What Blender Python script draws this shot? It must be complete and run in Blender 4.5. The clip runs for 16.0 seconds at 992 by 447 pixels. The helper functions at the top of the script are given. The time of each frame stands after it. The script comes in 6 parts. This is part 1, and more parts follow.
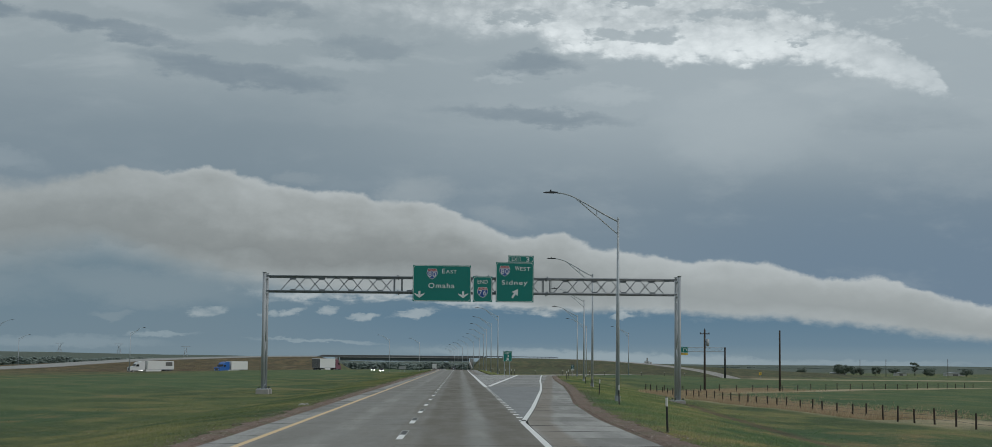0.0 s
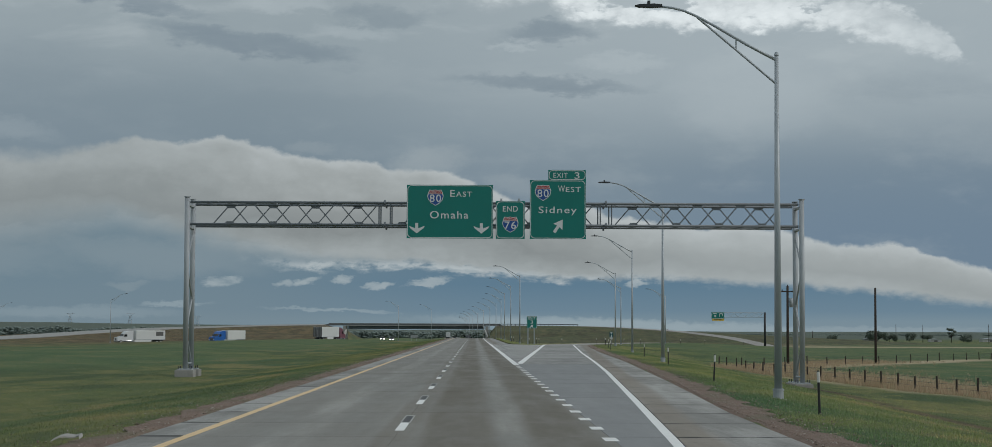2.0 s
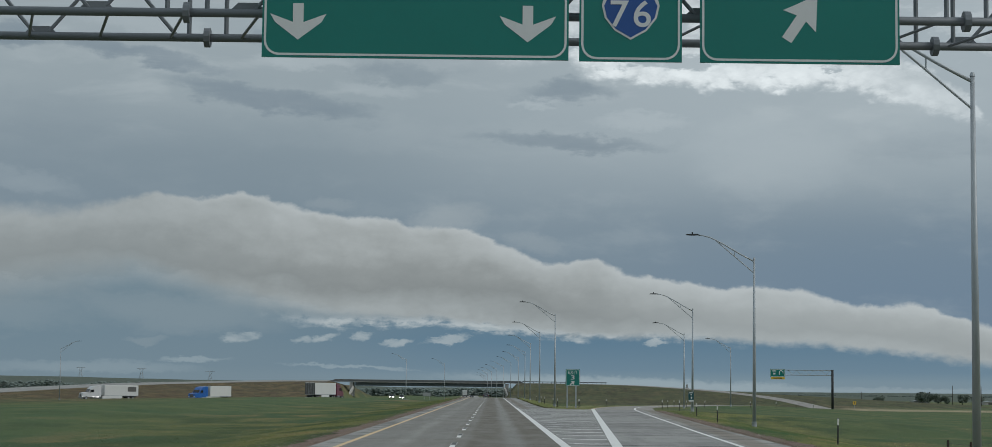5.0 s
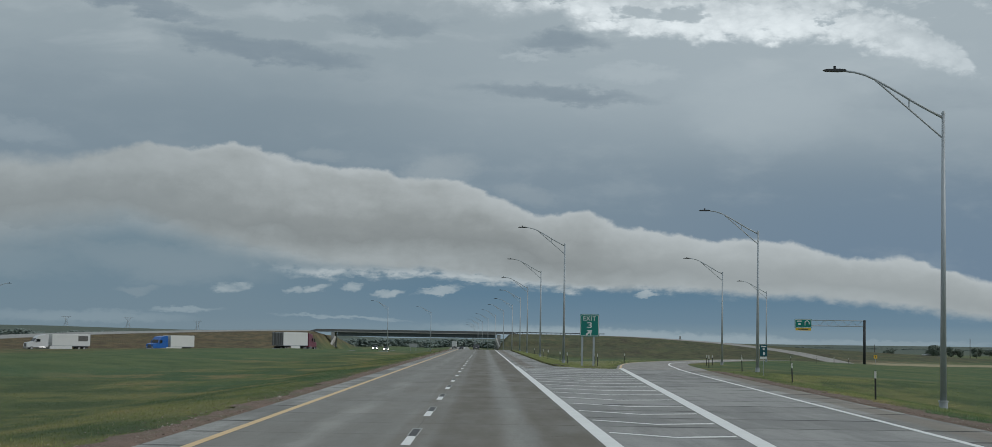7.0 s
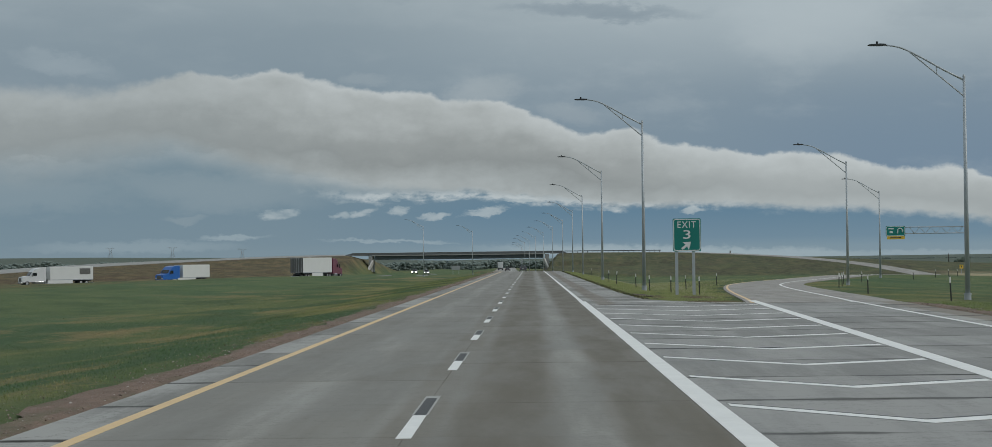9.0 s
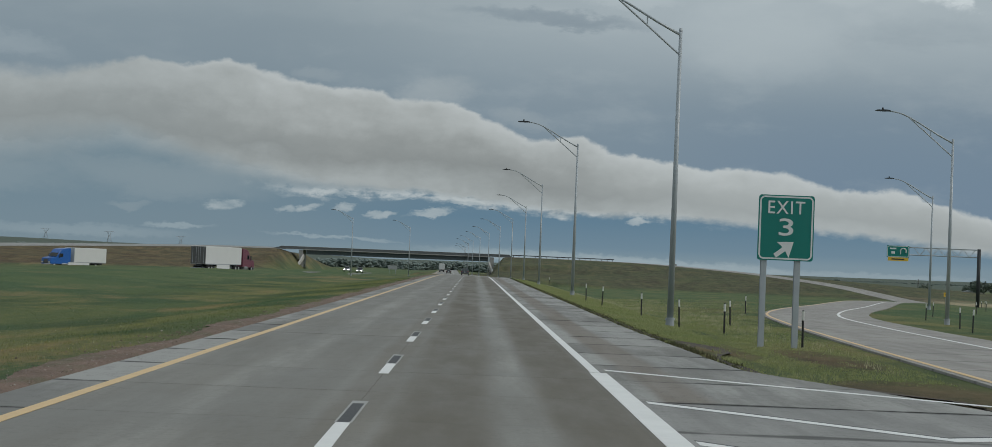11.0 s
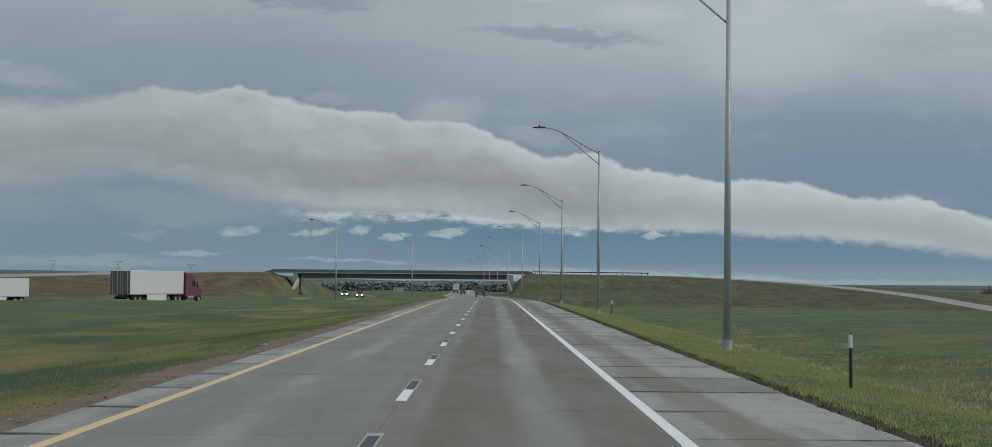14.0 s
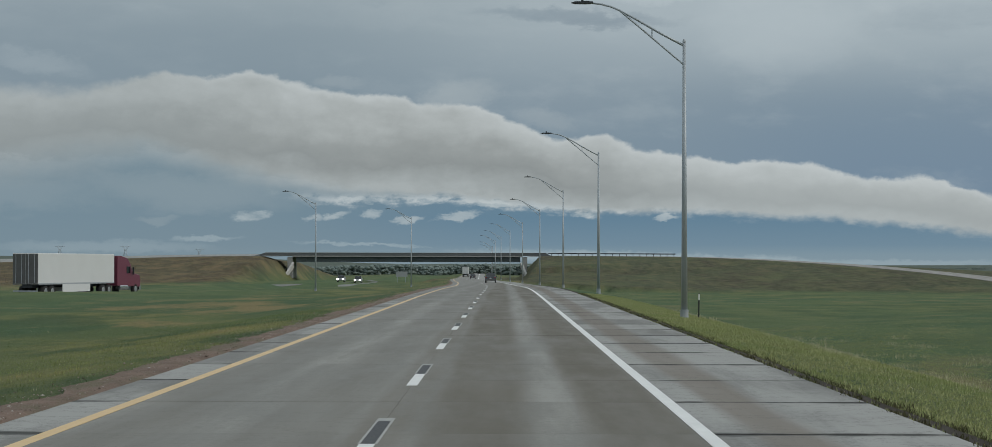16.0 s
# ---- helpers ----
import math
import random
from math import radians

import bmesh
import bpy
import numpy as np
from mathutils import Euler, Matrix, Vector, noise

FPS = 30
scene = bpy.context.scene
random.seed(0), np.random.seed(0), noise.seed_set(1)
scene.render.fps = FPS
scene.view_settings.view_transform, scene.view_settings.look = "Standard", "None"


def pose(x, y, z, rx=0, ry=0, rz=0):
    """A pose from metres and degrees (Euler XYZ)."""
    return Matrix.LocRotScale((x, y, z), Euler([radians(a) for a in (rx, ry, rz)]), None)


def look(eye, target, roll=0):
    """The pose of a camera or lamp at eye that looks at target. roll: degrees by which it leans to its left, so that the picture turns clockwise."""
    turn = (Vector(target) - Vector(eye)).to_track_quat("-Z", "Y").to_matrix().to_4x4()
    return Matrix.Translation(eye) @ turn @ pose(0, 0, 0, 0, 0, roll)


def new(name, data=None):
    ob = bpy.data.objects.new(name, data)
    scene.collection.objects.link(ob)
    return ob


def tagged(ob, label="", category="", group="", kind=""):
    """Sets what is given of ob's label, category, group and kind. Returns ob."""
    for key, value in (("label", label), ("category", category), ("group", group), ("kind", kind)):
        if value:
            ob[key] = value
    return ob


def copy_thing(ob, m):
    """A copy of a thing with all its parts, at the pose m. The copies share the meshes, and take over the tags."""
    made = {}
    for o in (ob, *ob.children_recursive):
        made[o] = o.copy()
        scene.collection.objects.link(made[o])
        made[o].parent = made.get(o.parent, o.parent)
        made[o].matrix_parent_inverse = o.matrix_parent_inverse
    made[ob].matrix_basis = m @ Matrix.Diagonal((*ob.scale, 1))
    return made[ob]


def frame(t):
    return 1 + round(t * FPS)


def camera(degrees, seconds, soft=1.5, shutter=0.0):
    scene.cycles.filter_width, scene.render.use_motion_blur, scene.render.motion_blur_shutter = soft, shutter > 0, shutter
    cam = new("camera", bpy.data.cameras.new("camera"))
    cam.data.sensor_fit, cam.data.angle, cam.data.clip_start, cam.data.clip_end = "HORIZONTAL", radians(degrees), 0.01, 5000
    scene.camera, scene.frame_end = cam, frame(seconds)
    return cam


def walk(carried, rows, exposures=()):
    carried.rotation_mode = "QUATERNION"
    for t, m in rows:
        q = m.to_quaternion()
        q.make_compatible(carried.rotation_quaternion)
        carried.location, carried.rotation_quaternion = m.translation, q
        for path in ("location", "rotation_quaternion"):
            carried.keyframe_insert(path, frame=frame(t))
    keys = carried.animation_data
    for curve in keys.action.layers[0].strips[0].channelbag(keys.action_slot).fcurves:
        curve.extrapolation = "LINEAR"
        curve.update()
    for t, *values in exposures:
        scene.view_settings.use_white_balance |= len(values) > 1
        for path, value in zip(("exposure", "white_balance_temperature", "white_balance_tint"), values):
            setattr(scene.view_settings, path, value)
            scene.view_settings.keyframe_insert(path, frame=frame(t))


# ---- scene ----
import itertools

cam = camera(30.7, 16.0, soft=0.6)
PATH = [
    (0, (1.53, 1.292, 1.974), (1.569, 3.285, 2.128), 0.5),
    (0.5, (1.57, 14.035, 1.895), (1.6, 16.03, 2.037), 0.4),
    (1, (1.48, 26.191, 1.902), (1.512, 28.187, 2.026), 0.3),
    (1.5, (1.482, 38.34, 1.86), (1.507, 40.336, 1.981), 0.3),
    (2, (1.38, 50.75, 1.855), (1.404, 52.746, 1.974), 0.2),
    (2.5, (1.308, 63.426, 1.904), (1.328, 65.421, 2.042), 0.2),
    (3, (1.274, 75.833, 1.901), (1.292, 77.827, 2.052), 0.3),
    (3.5, (1.285, 88.1, 1.898), (1.299, 90.094, 2.052), 0.2),
    (4, (1.286, 100.017, 1.874), (1.285, 102.009, 2.055), 0.3),
    (4.2, (1.29, 104.8, 1.87), (1.288, 106.792, 2.047), 0.3),
    (6.3, (1.24, 156.8, 1.88), (1.251, 158.790, 2.074), 1.4),
    (6.5, (1.234, 161.769, 1.886), (1.244, 163.762, 2.056), 1.3),
    (7, (1.348, 174.369, 1.872), (1.36, 176.365, 2.001), 0.9),
    (7.5, (1.476, 186.645, 1.872), (1.484, 188.643, 1.962), 0.6),
    (8, (1.422, 198.833, 1.87), (1.428, 200.832, 1.92), 0.0),
    (8.5, (1.477, 211.165, 1.877), (1.474, 213.165, 1.922), -0.3),
    (9, (1.412, 223.388, 1.925), (1.374, 225.387, 1.966), -0.7),
    (9.2, (1.41, 228.3, 1.92), (1.370, 230.299, 1.963), -0.5),
    (11.3, (1.44, 281.5, 1.88), (1.466, 283.499, 1.925), 2.4),
    (11.5, (1.443, 286.537, 1.874), (1.471, 288.536, 1.922), 2.3),
    (12, (1.43, 299.383, 1.873), (1.455, 301.38, 1.973), 2.55),
    (12.5, (1.389, 311.977, 1.882), (1.412, 313.975, 1.974), 2.25),
    (13, (1.369, 324.261, 1.872), (1.388, 326.259, 1.946), 1.2),
    (13.5, (1.357, 336.622, 1.876), (1.368, 338.62, 1.949), 0.7),
    (14, (1.392, 348.857, 1.865), (1.397, 350.856, 1.93), 0.5),
    (14.5, (1.348, 360.904, 1.865), (1.344, 362.903, 1.931), 0.4),
    (15, (1.354, 373.039, 1.881), (1.346, 375.038, 1.943), 0.3),
    (15.5, (1.474, 385.213, 1.905), (1.463, 387.212, 1.964), 0.2),
    (16, (1.427, 397.609, 1.886), (1.419, 399.609, 1.932), 0.1),
]
walk(cam, [(t, look(eye, target, roll)) for t, eye, target, roll in PATH], [(0.0, 0.0, 6490, 10), (4.0, 0.04, 6500, 10), (6.5, 0.03, 6380, 10), (7.5, 0.06, 6470, 10), (9.0, 0.16, 6540, 10), (11.5, 0.08, 6570, 10), (12.5, 0.09, 6480, 10), (13.0, 0.18, 6490, 10), (16.0, 0.18, 6550, 10)])


# ---- node helper ----
class Nodes:
    """Short writing for node trees: every call makes a node and returns its first output."""

    def __init__(self, tree):
        self.tree = tree
        tree.nodes.clear()

    def node(self, kind):
        return self.tree.nodes.new(kind)

    def put(self, socket, value):
        if isinstance(value, bpy.types.NodeSocket):
            self.tree.links.new(value, socket)
        elif value is not None:
            if socket.type == "RGBA" and len(value) == 3:
                value = (*value, 1.0)
            socket.default_value = value

    def math(self, op, a, b=None, c=None, clamp=False):
        n = self.node("ShaderNodeMath")
        n.operation, n.use_clamp = op, clamp
        for k, v in enumerate((a, b, c)):
            if v is not None:
                self.put(n.inputs[k], v)
        return n.outputs[0]

    def add(self, a, b):
        return self.math("ADD", a, b)

    def sub(self, a, b):
        return self.math("SUBTRACT", a, b)

    def mul(self, a, b):
        return self.math("MULTIPLY", a, b)

    def step(self, x, lo, hi, out0=0.0, out1=1.0):
        """Smooth step of x from lo to hi."""
        n = self.node("ShaderNodeMapRange")
        n.interpolation_type = "SMOOTHSTEP"
        for k, v in enumerate((x, lo, hi, out0, out1)):
            self.put(n.inputs[k], v)
        return n.outputs[0]

    def bump_at(self, x, mid, half):
        """1 at mid, falling to 0 at half to either side."""
        return self.step(self.math("ABSOLUTE", self.sub(x, mid)), half, 0.0)

    def vec(self, x, y, z=0.0):
        n = self.node("ShaderNodeCombineXYZ")
        for k, v in enumerate((x, y, z)):
            self.put(n.inputs[k], v)
        return n.outputs[0]

    def split(self, v):
        n = self.node("ShaderNodeSeparateXYZ")
        self.put(n.inputs[0], v)
        return n.outputs

    def scale(self, v, s):
        n = self.node("ShaderNodeVectorMath")
        n.operation = "MULTIPLY"
        self.put(n.inputs[0], v)
        self.put(n.inputs[1], s if isinstance(s, (tuple, list)) else (s, s, s))
        return n.outputs[0]

    def noise(self, v, size=1.0, detail=4.0, rough=0.55, lac=2.0, warp=0.0):
        n = self.node("ShaderNodeTexNoise")
        self.put(n.inputs["Vector"], v)
        n.inputs["Scale"].default_value = size
        n.inputs["Detail"].default_value = detail
        n.inputs["Roughness"].default_value = rough
        n.inputs["Lacunarity"].default_value = lac
        n.inputs["Distortion"].default_value = warp
        return n.outputs["Fac"]

    def cells(self, v, size=1.0, detail=3.0):
        """Rounded lumps: near 0 in the middle of each, towards 1 between them."""
        n = self.node("ShaderNodeTexVoronoi")
        n.feature, n.normalize = "SMOOTH_F1", True
        self.put(n.inputs["Vector"], v)
        n.inputs["Scale"].default_value = size
        n.inputs["Detail"].default_value = detail
        n.inputs["Roughness"].default_value = 0.55
        n.inputs["Smoothness"].default_value = 0.35
        return n.outputs["Distance"]

    def mix(self, f, a, b):
        n = self.node("ShaderNodeMix")
        n.data_type = "RGBA"
        self.put(n.inputs[0], f)
        self.put(n.inputs[6], a)
        self.put(n.inputs[7], b)
        return n.outputs[2]

    def ramp(self, f, stops):
        n = self.node("ShaderNodeValToRGB")
        e = n.color_ramp.elements
        e[0].position, e[1].position = stops[0][0], stops[-1][0]
        for p, _ in stops[1:-1]:
            e.new(p)
        for k, (_, v) in enumerate(stops):
            e[k].color = (*v, 1) if isinstance(v, tuple) else (v, v, v, 1)
        self.put(n.inputs[0], f)
        return n.outputs[0]

    def curve(self, az, points):
        """A line through (degrees, value) points, over azimuth from -20 to 20 degrees; values 0 to 15."""
        f = self.math("MULTIPLY_ADD", az, 1 / 40, 0.5, clamp=True)
        return self.mul(self.ramp(f, [((a + 20) / 40, v / 15) for a, v in points]), 15.0)


# ---- sky: a grey spring overcast with a long shelf cloud over a strip of slate blue ----
world = bpy.data.worlds.new("overcast_sky")
scene.world = world
world.use_nodes = True
w = Nodes(world.node_tree)
way = w.node("ShaderNodeTexCoord").outputs["Generated"]
wx, wy, wz = w.split(way)
az = w.mul(w.math("ARCTAN2", wx, wy), 57.2958)
el = w.mul(w.math("ARCSINE", wz), 57.2958)

nishita = w.node("ShaderNodeTexSky")
nishita.sky_type, nishita.sun_disc = "NISHITA", False
nishita.sun_elevation, nishita.sun_rotation = radians(34), radians(106)
clear = w.scale(nishita.outputs[0], 0.03)


def field(across, up, seed, detail=4, rough=0.55, warp=0.0):
    """Noise over the sky, -0.5 to 0.5; across and up: its grain, in turns for each degree."""
    return w.sub(w.noise(w.vec(w.mul(az, across), w.mul(el, up), seed), 1.0, detail, rough, warp=warp), 0.5)


def total(*terms):
    out = terms[0]
    for t in terms[1:]:
        out = w.add(out, t)
    return out


big = field(0.14, 0.40, 2.0, 3)
mid = field(0.42, 0.95, 3.0, 5, 0.58)
fine = field(1.6, 2.8, 7.0, 5, 0.62)
# places of the cloud wisps, pushed about by the wind
tear = field(0.5, 1.7, 19.0, 7, 0.62, 0.4)
drift_a = total(az, w.mul(big, 2.4), w.mul(mid, 2.0), w.mul(fine, 0.9))
drift_e = total(el, w.mul(field(0.22, 0.5, 17.0, 3), 0.9), w.mul(field(0.7, 1.3, 13.0, 6, 0.65), 1.0), w.mul(tear, 0.6))
small_a = total(az, w.mul(field(1.1, 1.6, 23.0, 4), 0.9), w.mul(field(4.0, 6.0, 25.0, 5, 0.65), 0.5))
small_e = total(el, w.mul(field(1.2, 2.0, 27.0, 4), 0.28), w.mul(field(2.6, 6.0, 29.0, 5, 0.65), 0.34))


def wisps(rows, a=None, e=None, hard=0.0):
    """Soft drawn-out patches of cloud, joined: azimuth, elevation, half length, half height, slope, strength."""
    out = None
    a, e = drift_a if a is None else a, drift_e if e is None else e
    for a0, e0, ra, re, slope, power in rows:
        da = w.sub(a, a0)
        u = w.mul(da, 1 / ra)
        v = w.mul(w.sub(w.sub(e, e0), w.mul(da, slope)), 1 / re)
        one = w.step(w.add(w.mul(u, u), w.mul(v, v)), 1.0, hard, 0.0, power)
        out = one if out is None else w.math("MAXIMUM", out, one)
    return out


# clear strip low over the horizon
low = w.ramp(w.math("MULTIPLY_ADD", el, 0.1, 0.0, clamp=True), [
    (0.0, (0.225, 0.285, 0.325)), (0.035, (0.205, 0.275, 0.325)), (0.065, (0.160, 0.238, 0.305)), (0.15, (0.118, 0.202, 0.280)), (0.26, (0.125, 0.200, 0.265)), (0.45, (0.17, 0.235, 0.285))])
low = w.mix(w.mul(w.step(az, 1.0, -9.0), 0.72), low, (0.190, 0.248, 0.288))
low = w.mix(0.10, low, clear)
bank = wisps([(5.0, 0.20, 8.0, 0.26, -0.03, 0.55), (-4.4, 0.66, 2.6, 0.08, -0.035, 0.42), (-9.4, 0.82, 1.3, 0.10, 0.0, 0.42), (-12.5, 0.55, 4.0, 0.25, 0.0, 0.25), (1.8, 0.30, 1.3, 0.15, 0.0, 0.5), (12.0, 0.08, 5.0, 0.15, 0.0, 0.3)], small_a, small_e)
low = w.mix(bank, low, (0.375, 0.420, 0.440))

# upper overcast
high = w.ramp(w.math("MULTIPLY_ADD", el, 1 / 30, 0.0, clamp=True), [
    (0.0, (0.185, 0.235, 0.285)), (0.13, (0.198, 0.248, 0.294)), (0.18, (0.222, 0.268, 0.308)), (0.25, (0.285, 0.325, 0.352)), (0.33, (0.318, 0.355, 0.376)), (0.42, (0.345, 0.375, 0.392)), (0.62, (0.36, 0.39, 0.41)), (1.0, (0.47, 0.50, 0.52))])
high = w.mix(w.mul(w.step(az, 2.0, 12.0), w.step(el, 7.0, 2.5)), high, (0.168, 0.225, 0.290))
high = w.mix(w.mul(w.step(az, -6.0, 9.0), w.step(el, 4.8, 8.5, 0.0, 0.62)), high, (0.415, 0.45, 0.472))
high = w.mix(w.step(total(mid, w.mul(big, 0.7)), -0.05, 0.28, 0.0, 0.22), high, (0.40, 0.43, 0.445))
high = w.mix(w.mul(w.step(total(field(0.22, 0.75, 61.0, 6, 0.55, 0.3)), 0.02, 0.2, 0.0, 0.34), w.step(el, 6.8, 9.0)), high, (0.48, 0.505, 0.515))
high = w.mix(w.mul(w.step(az, 1.0, -8.0), w.mul(w.step(el, 9.0, 7.0), 0.55)), high, (0.192, 0.238, 0.276))
# pale and dark drifting streaks
high = w.mix(wisps([(-6.2, 10.25, 2.2, 0.30, -0.05, 0.45), (-4.2, 9.45, 1.4, 0.35, -0.1, 0.35), (-11.0, 11.2, 3.0, 0.5, -0.1, 0.35), (8.8, 7.4, 3.4, 1.8, 0.0, 0.32), (4.6, 8.45, 1.9, 0.30, -0.02, 0.45), (1.5, 9.15, 1.2, 0.2, 0.03, 0.55),
                    (12.6, 9.0, 3.0, 0.9, 0.0, 0.25), (-14.5, 6.2, 2.0, 0.45, -0.15, 0.18)]), high, (0.455, 0.485, 0.50))
dark = wisps([(-14.8, 10.75, 2.0, 0.42, -0.05, 0.75), (-11.2, 10.2, 3.6, 0.42, -0.17, 0.72), (-6.9, 8.95, 4.4, 0.44, -0.15, 0.72), (-6.2, 11.0, 2.4, 0.42, -0.10, 0.60), (-3.0, 10.0, 2.4, 0.40, 0.0, 0.50),
              (2.4, 7.88, 3.9, 0.36, -0.05, 0.62), (2.4, 9.4, 2.4, 0.42, -0.02, 0.60), (-14.0, 8.3, 3.0, 1.2, -0.1, 0.25), (14.0, 7.6, 3.0, 0.7, 0.0, 0.25)])
high = w.mix(w.step(total(dark, w.mul(tear, 0.5), w.mul(fine, 0.10)), -0.05, 1.0, 0.0, 0.92), high, (0.205, 0.246, 0.284))
# pale broken cumulus high up
lower = w.curve(az, [(-20, 12.6), (-8, 11.6), (-3.0, 10.5), (-1.5, 10.35), (0.3, 10.2), (2.1, 10.3), (3.3, 9.95), (4.8, 9.55), (9.5, 9.5), (11.3, 9.3), (12.5, 9.0), (14.0, 8.55), (15.6, 8.4), (20, 8.4)])
upper = w.curve(az, [(-20, 15.0), (8.4, 14.0), (8.8, 12.2), (9.5, 11.6), (10.5, 11.0), (12.0, 10.5), (13.0, 10.15), (14.2, 9.8), (14.9, 9.2), (15.4, 8.2), (20, 7.0)])
heap = w.sub(0.33, w.cells(w.vec(total(w.mul(az, 0.75), w.mul(mid, 1.6)), total(w.mul(el, 1.3), w.mul(fine, 0.5)), 5.0), 1.0, 3.0))
curl = w.sub(0.33, w.cells(w.vec(total(w.mul(az, 1.7), w.mul(tear, 1.3)), total(w.mul(el, 2.8), w.mul(fine, 1.0)), 15.0), 1.0, 4.0))
over = total(w.sub(el, lower), w.mul(heap, 0.9), w.mul(mid, 0.6), w.mul(curl, 0.6), w.mul(tear, 0.6))
under = total(w.sub(upper, el), w.mul(heap, 1.5), w.mul(curl, 0.9), w.mul(fine, 0.7))
ragged = w.step(az, 4.5, -3.0)
cum = w.mul(w.step(over, w.add(-0.10, w.mul(ragged, -0.2)), w.add(0.24, w.mul(ragged, 1.3))), w.step(under, -0.05, 0.30))
gaps = total(tear, w.mul(fine, 0.5), w.mul(curl, -0.5))
holes = w.math("MAXIMUM", wisps([(5.6, 10.40, 2.3, 0.42, 0.05, 1.0), (8.3, 10.95, 1.9, 0.32, 0.10, 0.9), (10.8, 10.2, 1.4, 0.26, 0.0, 0.8), (10.0, 11.45, 1.4, 0.36, 0.0, 0.9), (2.5, 11.0, 2.2, 0.5, 0.0, 0.6), (6.0, 11.6, 2.0, 0.3, 0.0, 0.8)]), 0.12)
torn = w.step(w.add(gaps, w.mul(holes, 0.42)), 0.10, 0.34)
shade = total(w.mul(w.bump_at(over, 0.45, 0.9), 0.26), w.mul(heap, 0.65), w.mul(curl, 1.15), w.mul(mid, 0.35), w.mul(tear, 0.35), w.step(az, -4.0, 6.0, 0.16, 0.52))
cum_tone = w.ramp(shade, [(0.10, (0.34, 0.372, 0.392)), (0.34, (0.43, 0.455, 0.468)), (0.55, (0.56, 0.578, 0.585)), (0.80, (0.72, 0.73, 0.73)), (1.0, (0.82, 0.825, 0.82))])
high = w.mix(w.mul(w.mul(cum, w.mul(w.step(az, -9.0, 3.0, 0.30, 0.97), w.step(az, 15.5, 10.0, 0.45, 1.0))), w.sub(1.0, w.mul(torn, 0.85))), high, cum_tone)
# grey lumps beyond the bright heap
high = w.mix(w.mul(w.mul(w.step(total(tear, w.mul(curl, 0.6)), 0.02, 0.22, 0.0, 0.6), w.step(az, 8.0, 11.0)), w.step(el, 9.6, 10.6)), high, (0.55, 0.57, 0.575))

# the shelf cloud
top_edge = w.curve(az, [(-20, 5.9), (-15.2, 5.6), (-13.2, 5.58), (-10.7, 6.05), (-9.3, 5.92), (-8.0, 6.1), (-7.2, 5.92), (-5.5, 5.46), (-4.3, 5.36), (-3.2, 5.42), (-2.7, 5.15), (-1.5, 5.12), (-0.6, 5.08), (0.0, 4.78), (0.8, 4.38), (1.6, 4.02), (3.2, 4.16), (4.5, 3.66), (6.1, 3.44), (7.3, 3.24), (8.5, 3.33), (10.2, 3.08), (11.4, 2.72), (13.0, 2.78), (14.0, 2.52), (15.6, 2.05), (20, 1.2)])
low_edge = w.curve(az, [(-20, 2.6), (-15.1, 2.75), (-13.2, 2.95), (-11.3, 3.1), (-9.4, 2.65), (-7.4, 2.25), (-5.4, 2.03), (-3.5, 2.0), (-1.8, 2.1), (-0.6, 1.96), (0.6, 1.86), (2.6, 1.58), (4.6, 1.62), (6.6, 1.58), (8.5, 1.46), (10.5, 1.4), (12.4, 1.22), (14.3, 0.98), (15.7, 0.86), (20, 0.5)])
billow = field(0.9, 1.2, 31.0, 5, 0.55)
knob = w.sub(w.cells(w.vec(w.add(az, w.mul(billow, 0.6)), w.mul(el, 1.3), 9.0), 1.25, 4.0), 0.33)
soft_l = w.step(az, -9.5, -15.0)
up = total(w.sub(top_edge, el), w.mul(billow, -0.34), w.mul(knob, -0.62), w.mul(fine, -0.07), w.mul(curl, 0.06))
down = total(w.sub(el, low_edge), w.mul(mid, 0.35), w.mul(fine, 0.35))
mask = w.mul(w.step(up, -0.02, w.add(0.14, w.mul(soft_l, 0.45))), w.step(down, w.add(-0.10, w.mul(soft_l, -0.55)), w.add(0.22, w.mul(w.step(az, 0.0, -12.0), 0.95))))
height = w.math("DIVIDE", w.sub(el, low_edge), w.math("MAXIMUM", w.sub(top_edge, low_edge), 0.2), clamp=True)
tone = total(height, w.mul(field(0.13, 0.55, 43.0, 2), 0.55), w.mul(mid, 0.42), w.mul(billow, 0.34), w.mul(knob, -0.26), w.mul(fine, 0.12))
shelf = w.ramp(tone, [(0.0, (0.355, 0.368, 0.366)), (0.16, (0.305, 0.316, 0.313)), (0.36, (0.250, 0.258, 0.255)), (0.56, (0.285, 0.292, 0.287)), (0.80, (0.368, 0.376, 0.370)), (1.0, (0.430, 0.438, 0.434))])
shelf = w.mix(w.step(az, 1.0, 8.0, 0.0, 0.62), shelf, w.ramp(tone, [(0.0, (0.405, 0.418, 0.416)), (0.3, (0.375, 0.388, 0.386)), (0.7, (0.405, 0.416, 0.412)), (1.0, (0.475, 0.485, 0.482))]))
shelf = w.mix(w.step(az, -4.0, -13.5, 0.0, 0.40), shelf, (0.278, 0.302, 0.308))
shelf = w.mix(wisps([(-11.6, 3.35, 2.6, 0.36, 0.06, 0.55), (-15.0, 3.0, 2.0, 0.3, 0.0, 0.4), (-6.5, 2.55, 3.0, 0.22, -0.07, 0.4)]), shelf, (0.40, 0.415, 0.415))
# bright crest
shelf = w.mix(w.mul(w.step(up, 0.34, 0.05, 0.0, 0.45), w.step(az, -11.0, -8.0)), shelf, (0.50, 0.508, 0.505))

